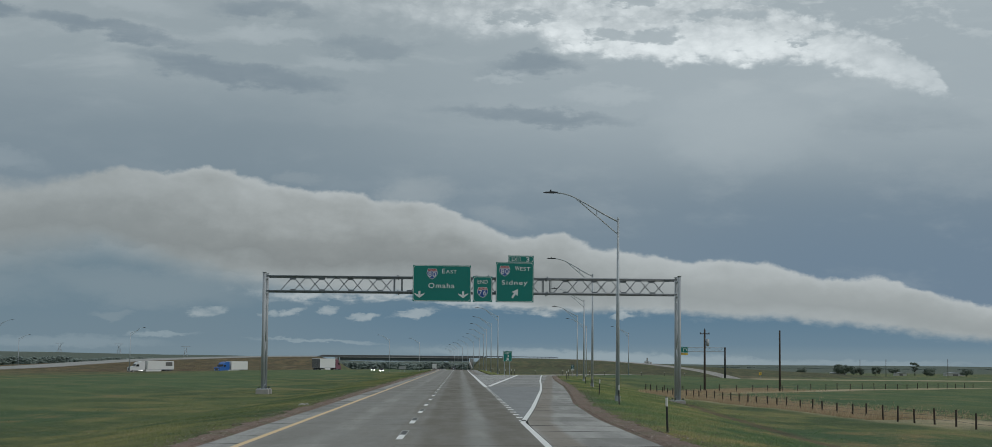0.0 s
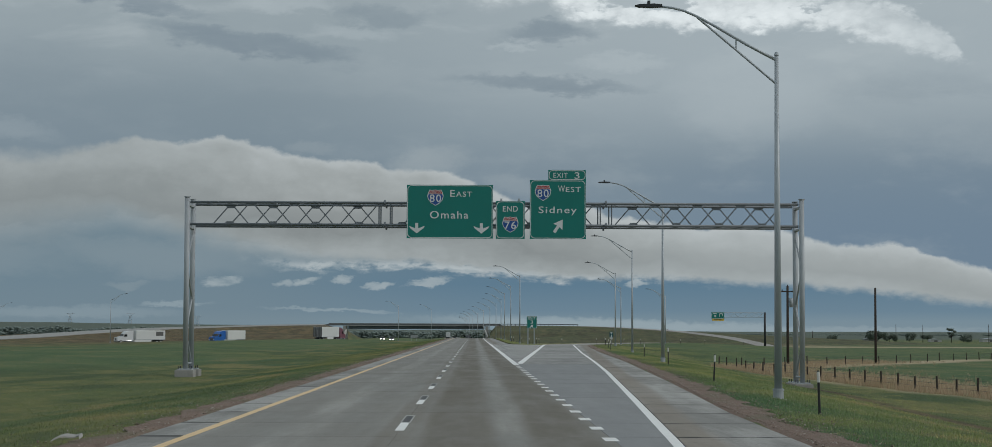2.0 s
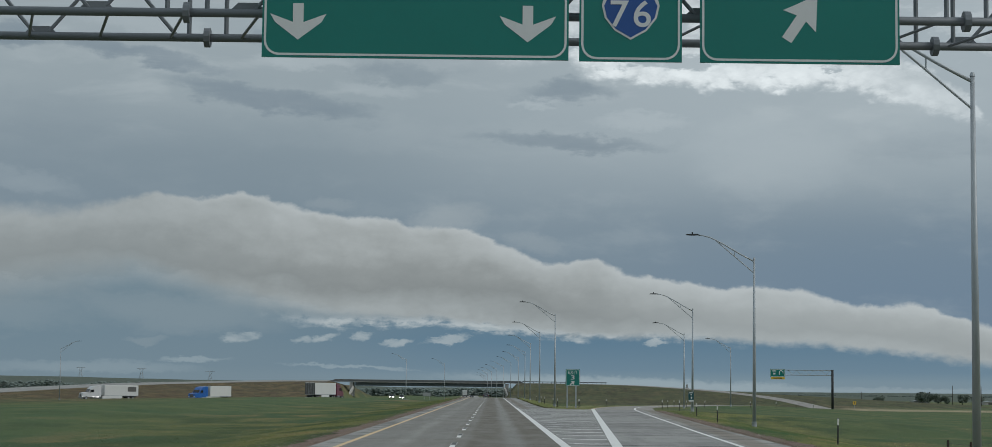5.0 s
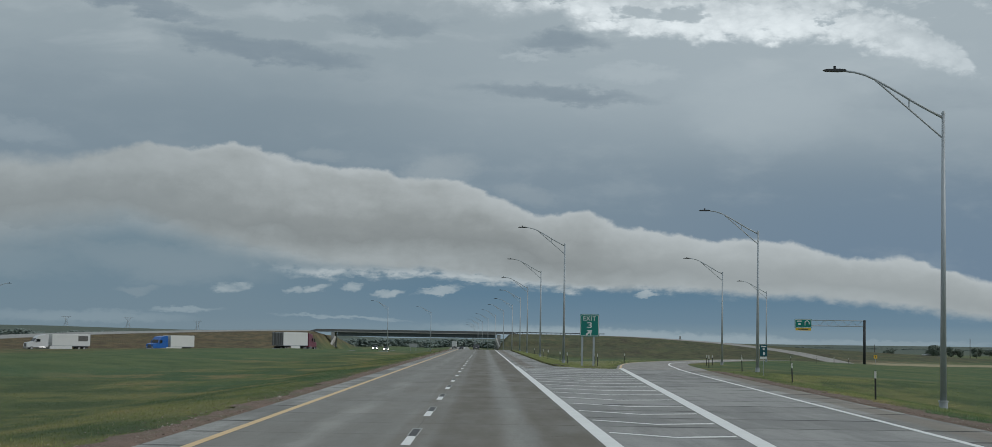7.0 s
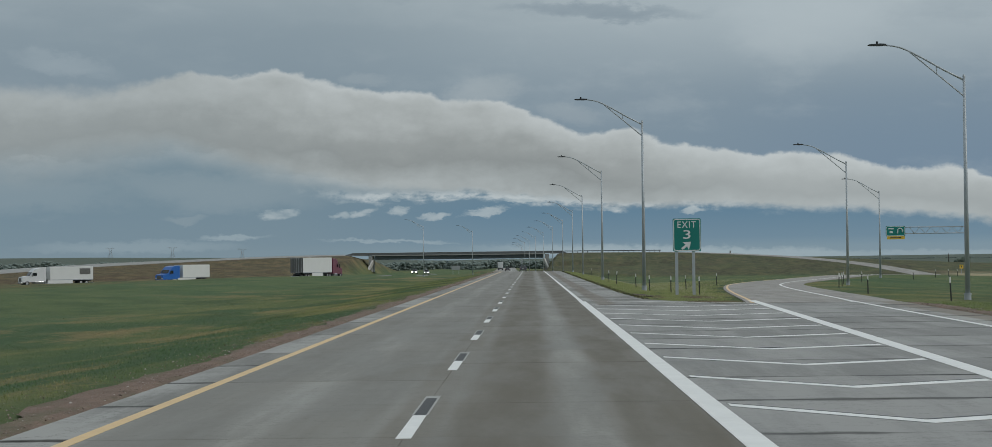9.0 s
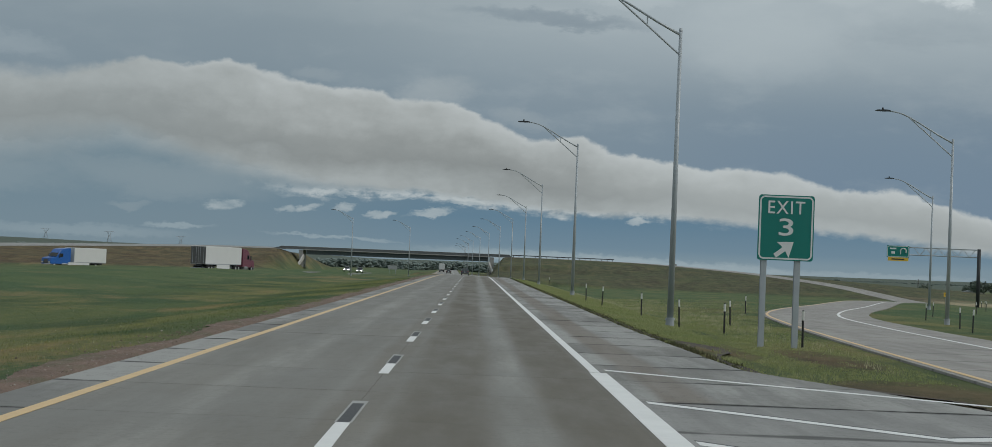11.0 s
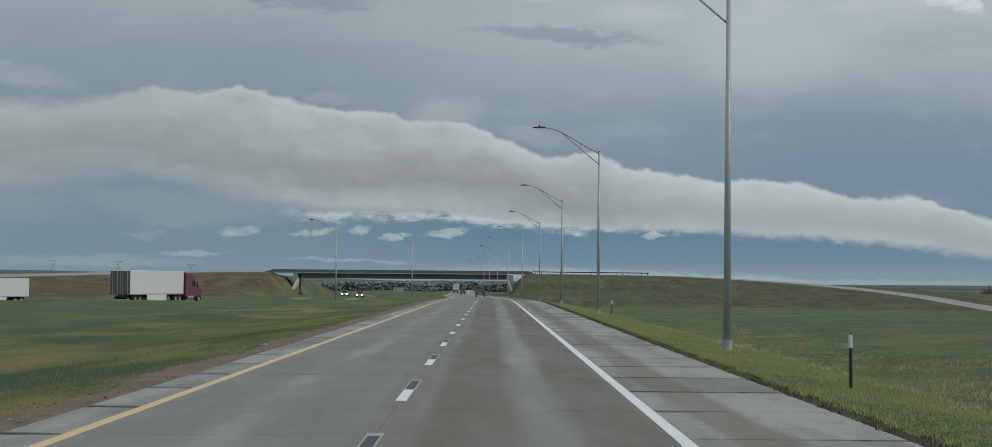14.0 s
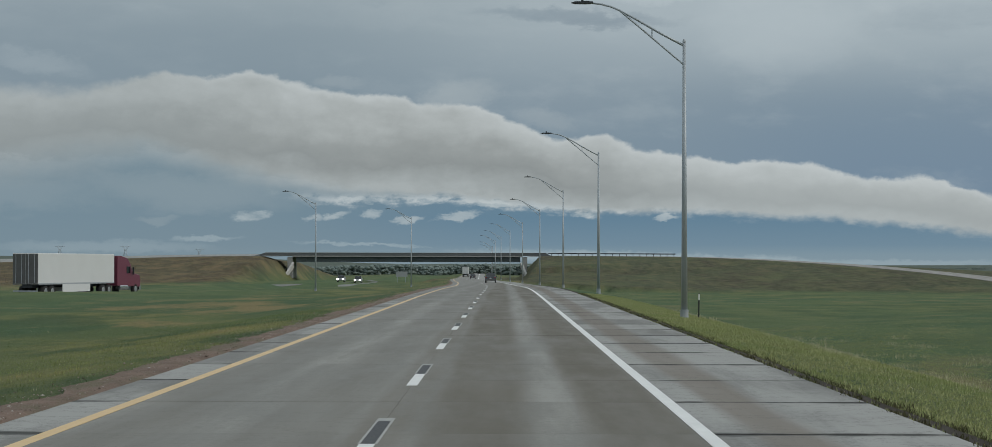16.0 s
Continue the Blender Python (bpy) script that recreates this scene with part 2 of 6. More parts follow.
sky = w.mix(w.step(w.sub(el, w.mul(w.add(top_edge, low_edge), 0.5)), -0.5, 0.5), low, high)
# veils behind the cloud's back and below its dim end
sky = w.mix(wisps([(-1.5, 5.35, 1.7, 0.62, 0.15, 0.50), (1.4, 4.6, 1.2, 0.4, -0.2, 0.3), (-5.2, 5.75, 1.0, 0.25, 0.0, 0.25)], small_a, small_e), sky, (0.365, 0.39, 0.402))
sky = w.mix(wisps([(-10.0, 2.3, 4.5, 0.8, -0.06, 0.36), (-15.5, 2.2, 3.5, 0.8, 0.0, 0.30), (-11.2, 1.52, 0.9, 0.18, 0.05, 0.35)]), sky, (0.285, 0.322, 0.342))
# small torn puffs under the shelf
puffs = wisps([(-7.9, 1.55, 0.80, 0.24, 0.08, 0.62), (-6.0, 1.46, 0.55, 0.15, 0.10, 0.55), (-5.25, 1.56, 0.70, 0.19, 0.16, 0.75), (-4.05, 1.64, 0.55, 0.22, 0.10, 0.70), (-3.05, 1.44, 0.80, 0.17, 0.14, 0.75), (-1.45, 1.56, 1.00, 0.23, 0.14, 0.85),
               (5.2, 1.50, 0.65, 0.14, 0.08, 0.80), (2.6, 1.60, 0.50, 0.14, 0.0, 0.6), (-2.6, 1.98, 0.9, 0.12, 0.0, 0.6), (-0.3, 1.95, 0.9, 0.16, -0.05, 0.9), (-4.6, 2.05, 1.4, 0.12, -0.03, 0.6)], small_a, small_e)
puffs = w.step(w.add(puffs, w.mul(field(1.5, 4.0, 37.0, 6, 0.62, 0.5), 1.0)), 0.14, 0.9, 0.0, 0.66)
sky = w.mix(mask, sky, shelf)
sky = w.mix(puffs, sky, (0.430, 0.458, 0.465))
# bright torn hem along the cloud's foot
hem = w.mul(w.mul(w.bump_at(w.add(down, w.mul(tear, 0.5)), 0.06, 0.24), w.step(total(tear, w.mul(fine, 0.6)), -0.10, 0.14)), w.mul(w.step(az, -8.0, -4.5), w.step(az, 9.0, 4.0, 0.15, 1.0)))
sky = w.mix(w.mul(hem, 0.8), sky, (0.490, 0.505, 0.505))
back = w.node("ShaderNodeBackground")
w.put(back.inputs["Color"], w.scale(sky, (0.925, 0.993, 1.02)))
back.inputs["Strength"].default_value = 1.0
w.tree.links.new(back.outputs[0], w.node("ShaderNodeOutputWorld").inputs["Surface"])
world.cycles.sampling_method = "MANUAL"
world.cycles.sample_map_resolution = 512

sun = new("sun", bpy.data.lights.new("sun", "SUN"))
sun.data.energy, sun.data.angle, sun.data.color = 1.0, radians(25), (1.0, 0.96, 0.9)
sun.matrix_world = look((90, -26, 63), (0, 0, 0))


# ---- materials ----
def material(name, rough=0.6, metal=0.0):
    """A node material: the helper, its principled node and the place in the world."""
    m = bpy.data.materials.new(name)
    m.use_nodes = True
    n = Nodes(m.node_tree)
    b = n.node("ShaderNodeBsdfPrincipled")
    b.inputs["Roughness"].default_value, b.inputs["Metallic"].default_value = rough, metal
    n.tree.links.new(b.outputs[0], n.node("ShaderNodeOutputMaterial").inputs["Surface"])
    return m, n, b


def bumped(n, b, height, strength=0.3, depth=0.02):
    k = n.node("ShaderNodeBump")
    k.inputs["Strength"].default_value, k.inputs["Distance"].default_value = strength, depth
    n.put(k.inputs["Height"], height)
    n.tree.links.new(k.outputs[0], b.inputs["Normal"])


def place(n):
    return n.node("ShaderNodeNewGeometry").outputs["Position"]


def plain(name, colour, rough=0.6, metal=0.0, spots=0.12, size=3.0, relief=0.0):
    """Paint, metal, plastic or rubber: one colour with faint grime at two scales."""
    m, n, b = material(name, rough, metal)
    at = n.node("ShaderNodeTexCoord").outputs["Object"]
    a, c = n.noise(at, size, 5, 0.6), n.noise(at, size * 9, 3, 0.6)
    darker = tuple(v * (1 - 2.2 * spots) for v in colour)
    lighter = tuple(min(1, v * (1 + spots)) for v in colour)
    n.put(b.inputs["Base Color"], n.mix(n.add(n.mul(a, 0.7), n.mul(c, 0.3)), darker, lighter))
    n.put(b.inputs["Roughness"], n.step(c, 0.2, 0.8, rough * 0.85, min(1, rough * 1.15)))
    if relief:
        bumped(n, b, c, 0.4, relief)
    return m


def concrete(name, pale, dark, tracks=(), rough=0.55, streaks=0.5, stain=0.5, lean=False, gloss=0.22, vary=0.12):
    """Broom-finished highway concrete, each slab a little different, with darker wheel tracks along the road and stains at the joints."""
    m, n, b = material(name, rough)
    at = place(n)
    x, y, z = n.split(at)
    one = n.node("ShaderNodeObjectInfo").outputs["Random"]
    across = n.sub(x, n.mul(n.math("MAXIMUM", n.sub(y, 62.0), 0.0), 0.0515)) if lean else x
    blot = n.noise(n.vec(n.mul(x, 0.75), n.mul(y, 0.13), n.mul(one, 0.6)), 1.0, 5, 0.62)
    grain = n.noise(at, 14.0, 4, 0.7)
    broom = n.noise(n.vec(n.mul(x, 1.2), n.mul(y, 30.0)), 1.0, 2, 0.6)
    smear = n.noise(n.vec(n.mul(x, 1.5), n.mul(y, 0.11), 15.0), 1.0, 6, 0.66)
    tone = n.add(n.mul(blot, 0.5), n.add(n.mul(grain, 0.16), n.add(n.mul(one, vary), n.mul(smear, 0.4))))
    c = n.mix(n.step(tone, 0.47, 0.69), dark, pale)
    worn = n.noise(n.vec(n.mul(x, 0.9), n.mul(y, 0.05), 5.0), 1.0, 4, 0.6)
    for mid, half, depth, tint in tracks:
        off = n.math("ABSOLUTE", n.sub(n.add(across, n.mul(n.sub(worn, 0.5), 0.45)), mid))
        band = n.mul(n.step(off, half, half * 0.45), n.step(worn, 0.2, 0.62, 0.7 * depth, depth))
        c = n.mix(band, c, tint)
    # damp and dirt drawn along the transverse joints
    near = n.math("ABSOLUTE", n.sub(n.math("FRACT", n.mul(n.add(y, 44.72), 1 / 4.72)), 0.5))
    wet = n.noise(n.vec(n.mul(x, 0.45), n.mul(y, 0.35), 25.0), 1.0, 5, 0.65)
    edge = n.step(n.add(near, n.mul(n.sub(wet, 0.5), 0.2)), 0.455, 0.495)
    c = n.mix(n.mul(edge, n.step(wet, 0.32, 0.54, 0.0, stain)), c, tuple(v * 0.32 for v in dark))
    crack = n.noise(n.vec(n.mul(x, 0.5), n.mul(y, 0.9), 9.0), 1.0, 6, 0.7)
    c = n.mix(n.mul(n.bump_at(crack, 0.5, 0.010), streaks), c, tuple(v * 0.5 for v in dark))
    n.put(b.inputs["Base Color"], c)
    b.inputs["Specular IOR Level"].default_value = gloss
    n.put(b.inputs["Roughness"], n.step(blot, 0.3, 0.75, rough * 0.8, min(1.0, rough * 1.25)))
    bumped(n, b, n.add(n.mul(grain, 0.6), n.mul(broom, 0.4)), 0.25, 0.006)
    return m


TRACK, TRACK_PALE = (0.124, 0.107, 0.080), (0.162, 0.152, 0.132)
CONCRETE_LANE = concrete("lane_concrete", (0.310, 0.302, 0.278), (0.190, 0.181, 0.160), [(0.0, 0.42, 0.7, (0.155, 0.138, 0.112)),
    (1.08, 0.95, 0.95, TRACK), (3.05, 0.85, 0.95, TRACK), (-2.85, 0.85, 0.6, TRACK_PALE), (-0.95, 0.85, 0.6, TRACK_PALE)], 0.6, 0.35, 0.06, gloss=0.3, vary=0.05)
CONCRETE_SHOULDER = concrete("shoulder_concrete", (0.350, 0.348, 0.332), (0.190, 0.186, 0.174), [(4.6, 0.55, 0.7, (0.180, 0.148, 0.118))], 0.78, 0.5, 1.0)
CONCRETE_EXIT = concrete("exit_shoulder_concrete", (0.375, 0.370, 0.352), (0.205, 0.200, 0.186), [(4.2, 0.62, 0.75, (0.225, 0.192, 0.155))], 0.78, 0.5, 1.0, True)
CONCRETE_LANE_EXIT = concrete("exit_lane_concrete", (0.270, 0.276, 0.278), (0.222, 0.227, 0.229), (), 0.75, 0.2, 0.12, vary=0.03)
CONCRETE_RAMP = concrete("ramp_concrete", (0.330, 0.327, 0.316), (0.215, 0.213, 0.204), (), 0.75, 0.35, 0.8)
CONCRETE_CURVE = concrete("curved_ramp_concrete", (0.370, 0.352, 0.330), (0.255, 0.240, 0.222), (), 0.78, 0.3, 0.5)
CONCRETE_WEST = concrete("opposite_road_concrete", (0.25, 0.25, 0.24), (0.18, 0.18, 0.17), (), 0.8, 0.2, 0.3)
CONCRETE_FAR = concrete("far_road_concrete", (0.36, 0.36, 0.345), (0.27, 0.27, 0.26), (), 0.8, 0.2, 0.3)
JOINT = plain("joint_filler", (0.05, 0.047, 0.043), 0.9)
PAINT_WHITE = plain("white_road_paint", (0.84, 0.84, 0.82), 0.5, spots=0.12, size=1.5)
PAINT_YELLOW = plain("yellow_road_paint", (0.75, 0.52, 0.25), 0.5, spots=0.14, size=1.5)
PAINT_BLACK = plain("black_road_paint", (0.04, 0.041, 0.043), 0.6)


def prairie(n, at):
    """Mown green with lusher hollows and straw-coloured patches; also the three noises it is made of."""
    x, y, z = n.split(at)
    flat = n.vec(x, y)
    wide = n.noise(n.scale(flat, (0.030, 0.013, 0)), 1.0, 5, 0.62)
    mid = n.noise(n.scale(flat, (0.17, 0.06, 0)), 1.0, 6, 0.66)
    small = n.noise(flat, 2.3, 6, 0.75)
    c = n.mix(n.step(mid, 0.40, 0.60), (0.078, 0.112, 0.050), (0.190, 0.196, 0.078))
    c = n.mix(n.mul(n.step(wide, 0.47, 0.55), 0.85), c, (0.070, 0.124, 0.058))
    patch = n.noise(n.scale(flat, (0.11, 0.028, 0)), 1.0, 4, 0.6)
    c = n.mix(n.step(patch, 0.50, 0.60, 0.0, 0.6), c, (0.132, 0.165, 0.066))
    straw = n.add(n.mul(wide, 0.35), n.add(n.mul(mid, 0.45), n.mul(small, 0.2)))
    c = n.mix(n.mul(n.step(straw, 0.51, 0.59), 0.8), c, (0.285, 0.215, 0.105))
    return c, wide, mid, small, flat


def ground_material():
    """Prairie with lusher hollows, dry tan grass, bare brown slopes and distance haze tinted into the far ridges."""
    m, n, b = material("prairie_grass", 0.9)
    c, wide, mid, small, flat = prairie(n, place(n))
    painted = n.node("ShaderNodeAttribute")
    painted.attribute_name = "zone"
    bare, dry, lush = n.split(painted.outputs["Color"])
    tiny = n.noise(flat, 17.0, 4, 0.75)
    c = n.mix(n.mul(lush, n.step(mid, 0.25, 0.6, 0.2, 0.65)), c, (0.094, 0.152, 0.071))
    c = n.mix(n.mul(dry, n.step(n.add(mid, n.mul(small, 0.5)), 0.55, 0.9, 0.55, 1.0)), c, (0.52, 0.415, 0.285))
    clod = n.noise(n.scale(flat, (0.5, 0.24, 0)), 1.0, 8, 0.72)
    soil = n.mix(n.step(n.add(n.mul(mid, 0.35), n.mul(clod, 0.65)), 0.38, 0.62), (0.080, 0.062, 0.040), (0.200, 0.130, 0.083))
    soil = n.mix(n.step(clod, 0.60, 0.70, 0.0, 0.5), soil, (0.26, 0.20, 0.14))
    soil = n.mix(n.mul(n.step(n.split(flat)[0], -12.0, 8.0, 0.0, 0.75), n.step(n.split(flat)[1], 440.0, 520.0)), soil, n.mix(n.step(clod, 0.36, 0.66), (0.036, 0.043, 0.028), (0.130, 0.108, 0.070)))
    c = n.mix(n.mul(bare, n.step(n.add(mid, n.mul(wide, 0.5)), 0.55, 0.90, 0.97, 0.62)), c, soil)
    c = n.mix(n.step(n.add(n.mul(small, 0.5), n.mul(tiny, 0.5)), 0.32, 0.66, 0.38, 0.0), c, n.scale(c, 0.3))
    # aerial haze painted into the ground colour, growing from 1250 to 1700 m
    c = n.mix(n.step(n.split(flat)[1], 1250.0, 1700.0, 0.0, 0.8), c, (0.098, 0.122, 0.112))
    n.put(b.inputs["Base Color"], c)
    b.inputs["Specular IOR Level"].default_value = 0.15
    bumped(n, b, n.add(n.mul(small, 0.6), n.mul(tiny, 0.4)), 0.9, 0.12)
    return m


GROUND = ground_material()


def verge_material():
    m, n, b = material("reddish_gravel_verge", 0.95)
    at = place(n)
    a, c, d = n.noise(at, 0.8, 5, 0.65), n.noise(at, 9.0, 5, 0.7), n.noise(at, 38.0, 3, 0.7)
    t = n.mix(n.step(n.add(n.mul(a, 0.5), n.mul(c, 0.5)), 0.32, 0.68), (0.120, 0.082, 0.062), (0.235, 0.160, 0.122))
    t = n.mix(n.step(n.noise(n.scale(at, (0.9, 0.35, 1.0)), 1.0, 6, 0.7), 0.48, 0.62, 0.0, 0.6), t, (0.105, 0.108, 0.056))
    n.put(b.inputs["Base Color"], n.mix(n.step(d, 0.55, 0.72, 0.0, 0.5), t, (0.34, 0.29, 0.25)))
    bumped(n, b, n.add(c, d), 0.8, 0.03)
    return m


VERGE = verge_material()
EDGE_SOIL = plain("dark_edge_soil", (0.085, 0.066, 0.050), 0.95, spots=0.3, size=1.5, relief=0.02)


def blade_material(name, young, old, seed, field=0.0):
    """Grass blades, each a little different; field: coloured like the prairie they stand in."""
    m, n, b = material(name, 0.7)
    r = n.node("ShaderNodeNewGeometry").outputs["Random Per Island"]
    if field:
        c = n.scale(prairie(n, place(n))[0], field)
    else:
        c = n.mix(n.step(n.noise(place(n), 0.22, 4, 0.6), 0.35, 0.65), young, old)
    c = n.mix(n.step(r, 0.0, 1.0, 0.0, 0.2), c, tuple(v * 0.7 for v in young))
    c = n.mix(n.step(r, 1.0 - seed, 1.0 - seed + 0.02), c, (0.44, 0.42, 0.27))
    n.put(b.inputs["Base Color"], c)
    b.inputs["Specular IOR Level"].default_value = 0.2
    return m


BLADE = blade_material("grass_blade", (0.135, 0.185, 0.050), (0.205, 0.220, 0.080), 0.05, 2.1)
MEDIAN_BLADE = blade_material("median_grass_blade", (0.135, 0.185, 0.050), (0.205, 0.220, 0.080), 0.03, 1.5)
VERGE_BLADE = blade_material("verge_grass_blade", (0.30, 0.345, 0.135), (0.37, 0.385, 0.175), 0.05)
EDGE_BLADE = blade_material("edge_weed_blade", (0.070, 0.080, 0.035), (0.110, 0.100, 0.050), 0.02)
BANK_BLADE = blade_material("bank_weed_blade", (0.105, 0.090, 0.050), (0.150, 0.112, 0.070), 0.02)
STRAW = blade_material("dry_grass_blade", (0.50, 0.375, 0.255), (0.44, 0.335, 0.215), 0.15)
SEED = blade_material("seed_head_grass", (0.42, 0.42, 0.24), (0.52, 0.49, 0.32), 0.4)
STEEL = plain("galvanised_steel", (0.44, 0.48, 0.51), 0.5, 0.25, 0.14, 2.0)
STEEL_DULL = plain("dull_galvanised_steel", (0.40, 0.43, 0.455), 0.6, 0.15, 0.14, 1.0)
STEEL_DARK = plain("dark_weathered_steel", (0.05, 0.055, 0.06), 0.6, 0.3)
# the truss's own shade is put into this darker galvanised grey
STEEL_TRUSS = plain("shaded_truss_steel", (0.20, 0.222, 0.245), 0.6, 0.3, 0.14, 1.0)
SLOT = plain("pale_ground_concrete", (0.40, 0.40, 0.385), 0.8, spots=0.15, size=2.0)
PALE_PAVING = plain("pale_slope_concrete", (0.50, 0.49, 0.46), 0.85, spots=0.15, size=0.8)
FOOTING = plain("footing_concrete", (0.36, 0.35, 0.33), 0.9, spots=0.2, size=4, relief=0.01)
GREEN = plain("sign_green_sheeting", (0.002, 0.198, 0.165), 0.4, spots=0.08, size=0.7)
WHITE = plain("sign_white_sheeting", (0.72, 0.74, 0.74), 0.4, spots=0.06)
TEAL = plain("sign_teal_sheeting", (0.006, 0.085, 0.105), 0.4)
BLUE = plain("sign_blue_sheeting", (0.02, 0.09, 0.33), 0.4)
RED = plain("sign_red_sheeting", (0.42, 0.03, 0.035), 0.4)
YELLOW = plain("sign_yellow_sheeting", (0.72, 0.47, 0.05), 0.45)
ALU = plain("sign_aluminium_back", (0.42, 0.43, 0.44), 0.5, 0.6)
WOOD = plain("weathered_pole_wood", (0.055, 0.042, 0.034), 0.9, spots=0.25, size=6, relief=0.01)
RUBBER = plain("black_plastic_post", (0.022, 0.022, 0.023), 0.6)
SLEEVE = plain("white_reflective_sleeve", (0.70, 0.70, 0.66), 0.5)
DECK = plain("bridge_concrete", (0.37, 0.37, 0.355), 0.85, spots=0.18, size=0.4)
GIRDER = plain("grey_green_girder_paint", (0.075, 0.095, 0.10), 0.6, spots=0.12, size=0.3)


# ---- plan of the roads ----
def smooth(t):
    t = np.clip(t, 0, 1)
    return t * t * (3 - 2 * t)


def road_z(y):
    """The motorway dips gently towards the overpass."""
    y = np.asarray(y, float)
    return -0.0053 * np.clip(y - 500, 0, 560) * smooth((y - 480) / 150)


def road_x(y):
    """The motorway bears left beyond 530 m, more gently past the overpass."""
    y = np.asarray(y, float)
    bend = np.clip(y - 530, 0, 230)
    return -(bend ** 2) / 11500 - 0.03 * np.clip(y - 760, 0, 170) - 0.012 * np.clip(y - 930, 0, 2000)


EXIT_Y = [-400, 62, 81, 101, 135, 161, 209, 228, 268, 290, 311, 330]
EXIT_X = [3.66, 3.66, 4.75, 5.8, 7.55, 8.75, 10.8, 11.7, 13.55, 14.6, 15.75, 17.3]
EDGE_Y = [-400, 66, 92, 115, 161, 209, 228, 268, 291, 311, 330]
EDGE_X = [6.45, 6.5, 7.25, 8.5, 10.7, 12.5, 13.35, 15.2, 16.4, 17.7, 19.3]


def exit_line(y):
    return np.interp(y, EXIT_Y, EXIT_X)


def exit_edge(y):
    return np.interp(y, EDGE_Y, EDGE_X)


def nose_edge(y):
    """Outer edge of the pavement past the gore: it draws in to the shoulder's width."""
    return np.interp(y, [299.0, 303, 306.5, 312, 331], [9.4, 9.2, 6.9, 6.7, 6.45])


def gore_line(y):
    return 3.75 + 0.0485 * (np.asarray(y, float) - 150.5)


def spline(points, step=6.0):
    """A smooth line through points (Catmull-Rom), about step metres between samples."""
    pts = [np.array(q, float) for q in points]
    pts = [2 * pts[0] - pts[1], *pts, 2 * pts[-1] - pts[-2]]
    out = []
    for a, b, c, d in zip(pts, pts[1:], pts[2:], pts[3:]):
        k = max(2, int(np.linalg.norm(c - b) / step))
        for i in range(k):
            t = i / k
            out.append(0.5 * (2 * b + (c - a) * t + (2 * a - 5 * b + 4 * c - d) * t * t + (3 * b - a - 3 * c + d) * t ** 3))
    out.append(pts[-2])
    return np.array(out)


DECK_Y, DECK_Z = 934.0, 4.55
RAMP = spline([(12.95, 300.3, 0.0), (13.65, 308, -0.02), (15.4, 330, -0.11), (17.9, 356, -0.26), (20.9, 380, -0.38), (25.7, 402, -0.44), (32.6, 427, -0.5), (40.6, 458, -0.6), (50, 495, -0.85), (63.5, 545, -1.4), (78, 600, -2.05),
               (93, 655, -2.75), (106, 705, -3.35), (112.5, 744, -3.4), (112.5, 775, -2.4), (108.5, 805, -0.8), (101.5, 845, 0.8), (89.5, 888, 2.4), (62, 920, 4.1), (30, 933, 4.55), (9, 934, 4.55)])
LOOP = spline([(-61, 934, 4.55), (-92, 930, 4.2), (-124, 905, 3.1), (-145, 850, 1.9), (-153, 760, 0.4), (-154, 660, -0.95), (-156, 520, -1.8), (-168, 380, -2.1), (-188, 200, -2.2), (-214, 0, -2.3), (-250, -250, -2.3), (-300, -600, -2.3)])


def left_base(x, y):
    """The median falls gently away from the inner shoulder."""
    dl = np.clip(-4.55 + road_x(y) - x, 0, None)
    return road_z(y) - np.clip(0.004 * np.minimum(dl, 42) + 0.022 * np.clip(dl - 42, 0, None) + 0.25 * smooth(dl / 9), 0, 2.2) - 0.55 * smooth(dl / 9) * smooth((34 - dl) / 16)


def sunken(points, depth):
    """A road that lies a little below the grass."""
    line = spline([(x, y, 0) for x, y in points])
    line[:, 2] = left_base(line[:, 0], line[:, 1]) - depth * np.interp(line[:, 1], [630, 670, 775, 800], [1.0, 2.2, 2.2, 0.3])
    return line


WEST = sunken([(-260, 1420), (-170, 1300), (-104, 1180), (-62, 1070), (-43, 960), (-36.5, 850), (-36, 760), (-37, 700), (-39, 620), (-42, 571), (-58, 515), (-86, 470), (-130, 435), (-161, 424)], 0.5)
SLIP = sunken([(-34, 900), (-47, 780), (-58, 712), (-69, 662), (-82, 634), (-105, 618), (-135, 602), (-156, 592)], 0.34)


def to_line(x, y, line):
    """Distance to a line on the plan, and the line's height there."""
    best, high = np.full(x.shape, 1e9), np.zeros(x.shape)
    for a, b in zip(line, line[1:]):
        d = b - a
        t = np.clip(((x - a[0]) * d[0] + (y - a[1]) * d[1]) / (d[0] ** 2 + d[1] ** 2), 0, 1)
        r = np.hypot(x - a[0] - t * d[0], y - a[1] - t * d[1])
        near = r < best
        best, high = np.where(near, r, best), np.where(near, a[2] + t * d[2], high)
    return best, high


def ripple(x, y, size, seed=0.0):
    """Cheap rolling noise, about -1 to 1."""
    u, v = x / size, y / size
    return (np.sin(u * 1.7 + 1.3 * np.sin(v * 1.1 + seed)) * np.cos(v * 1.3 + 1.7 * np.sin(u * 0.9 + 2 * seed)) + 0.5 * np.sin(u * 3.9 + v * 2.7 + seed) * np.cos(v * 4.3 - u * 2.1)) / 1.5


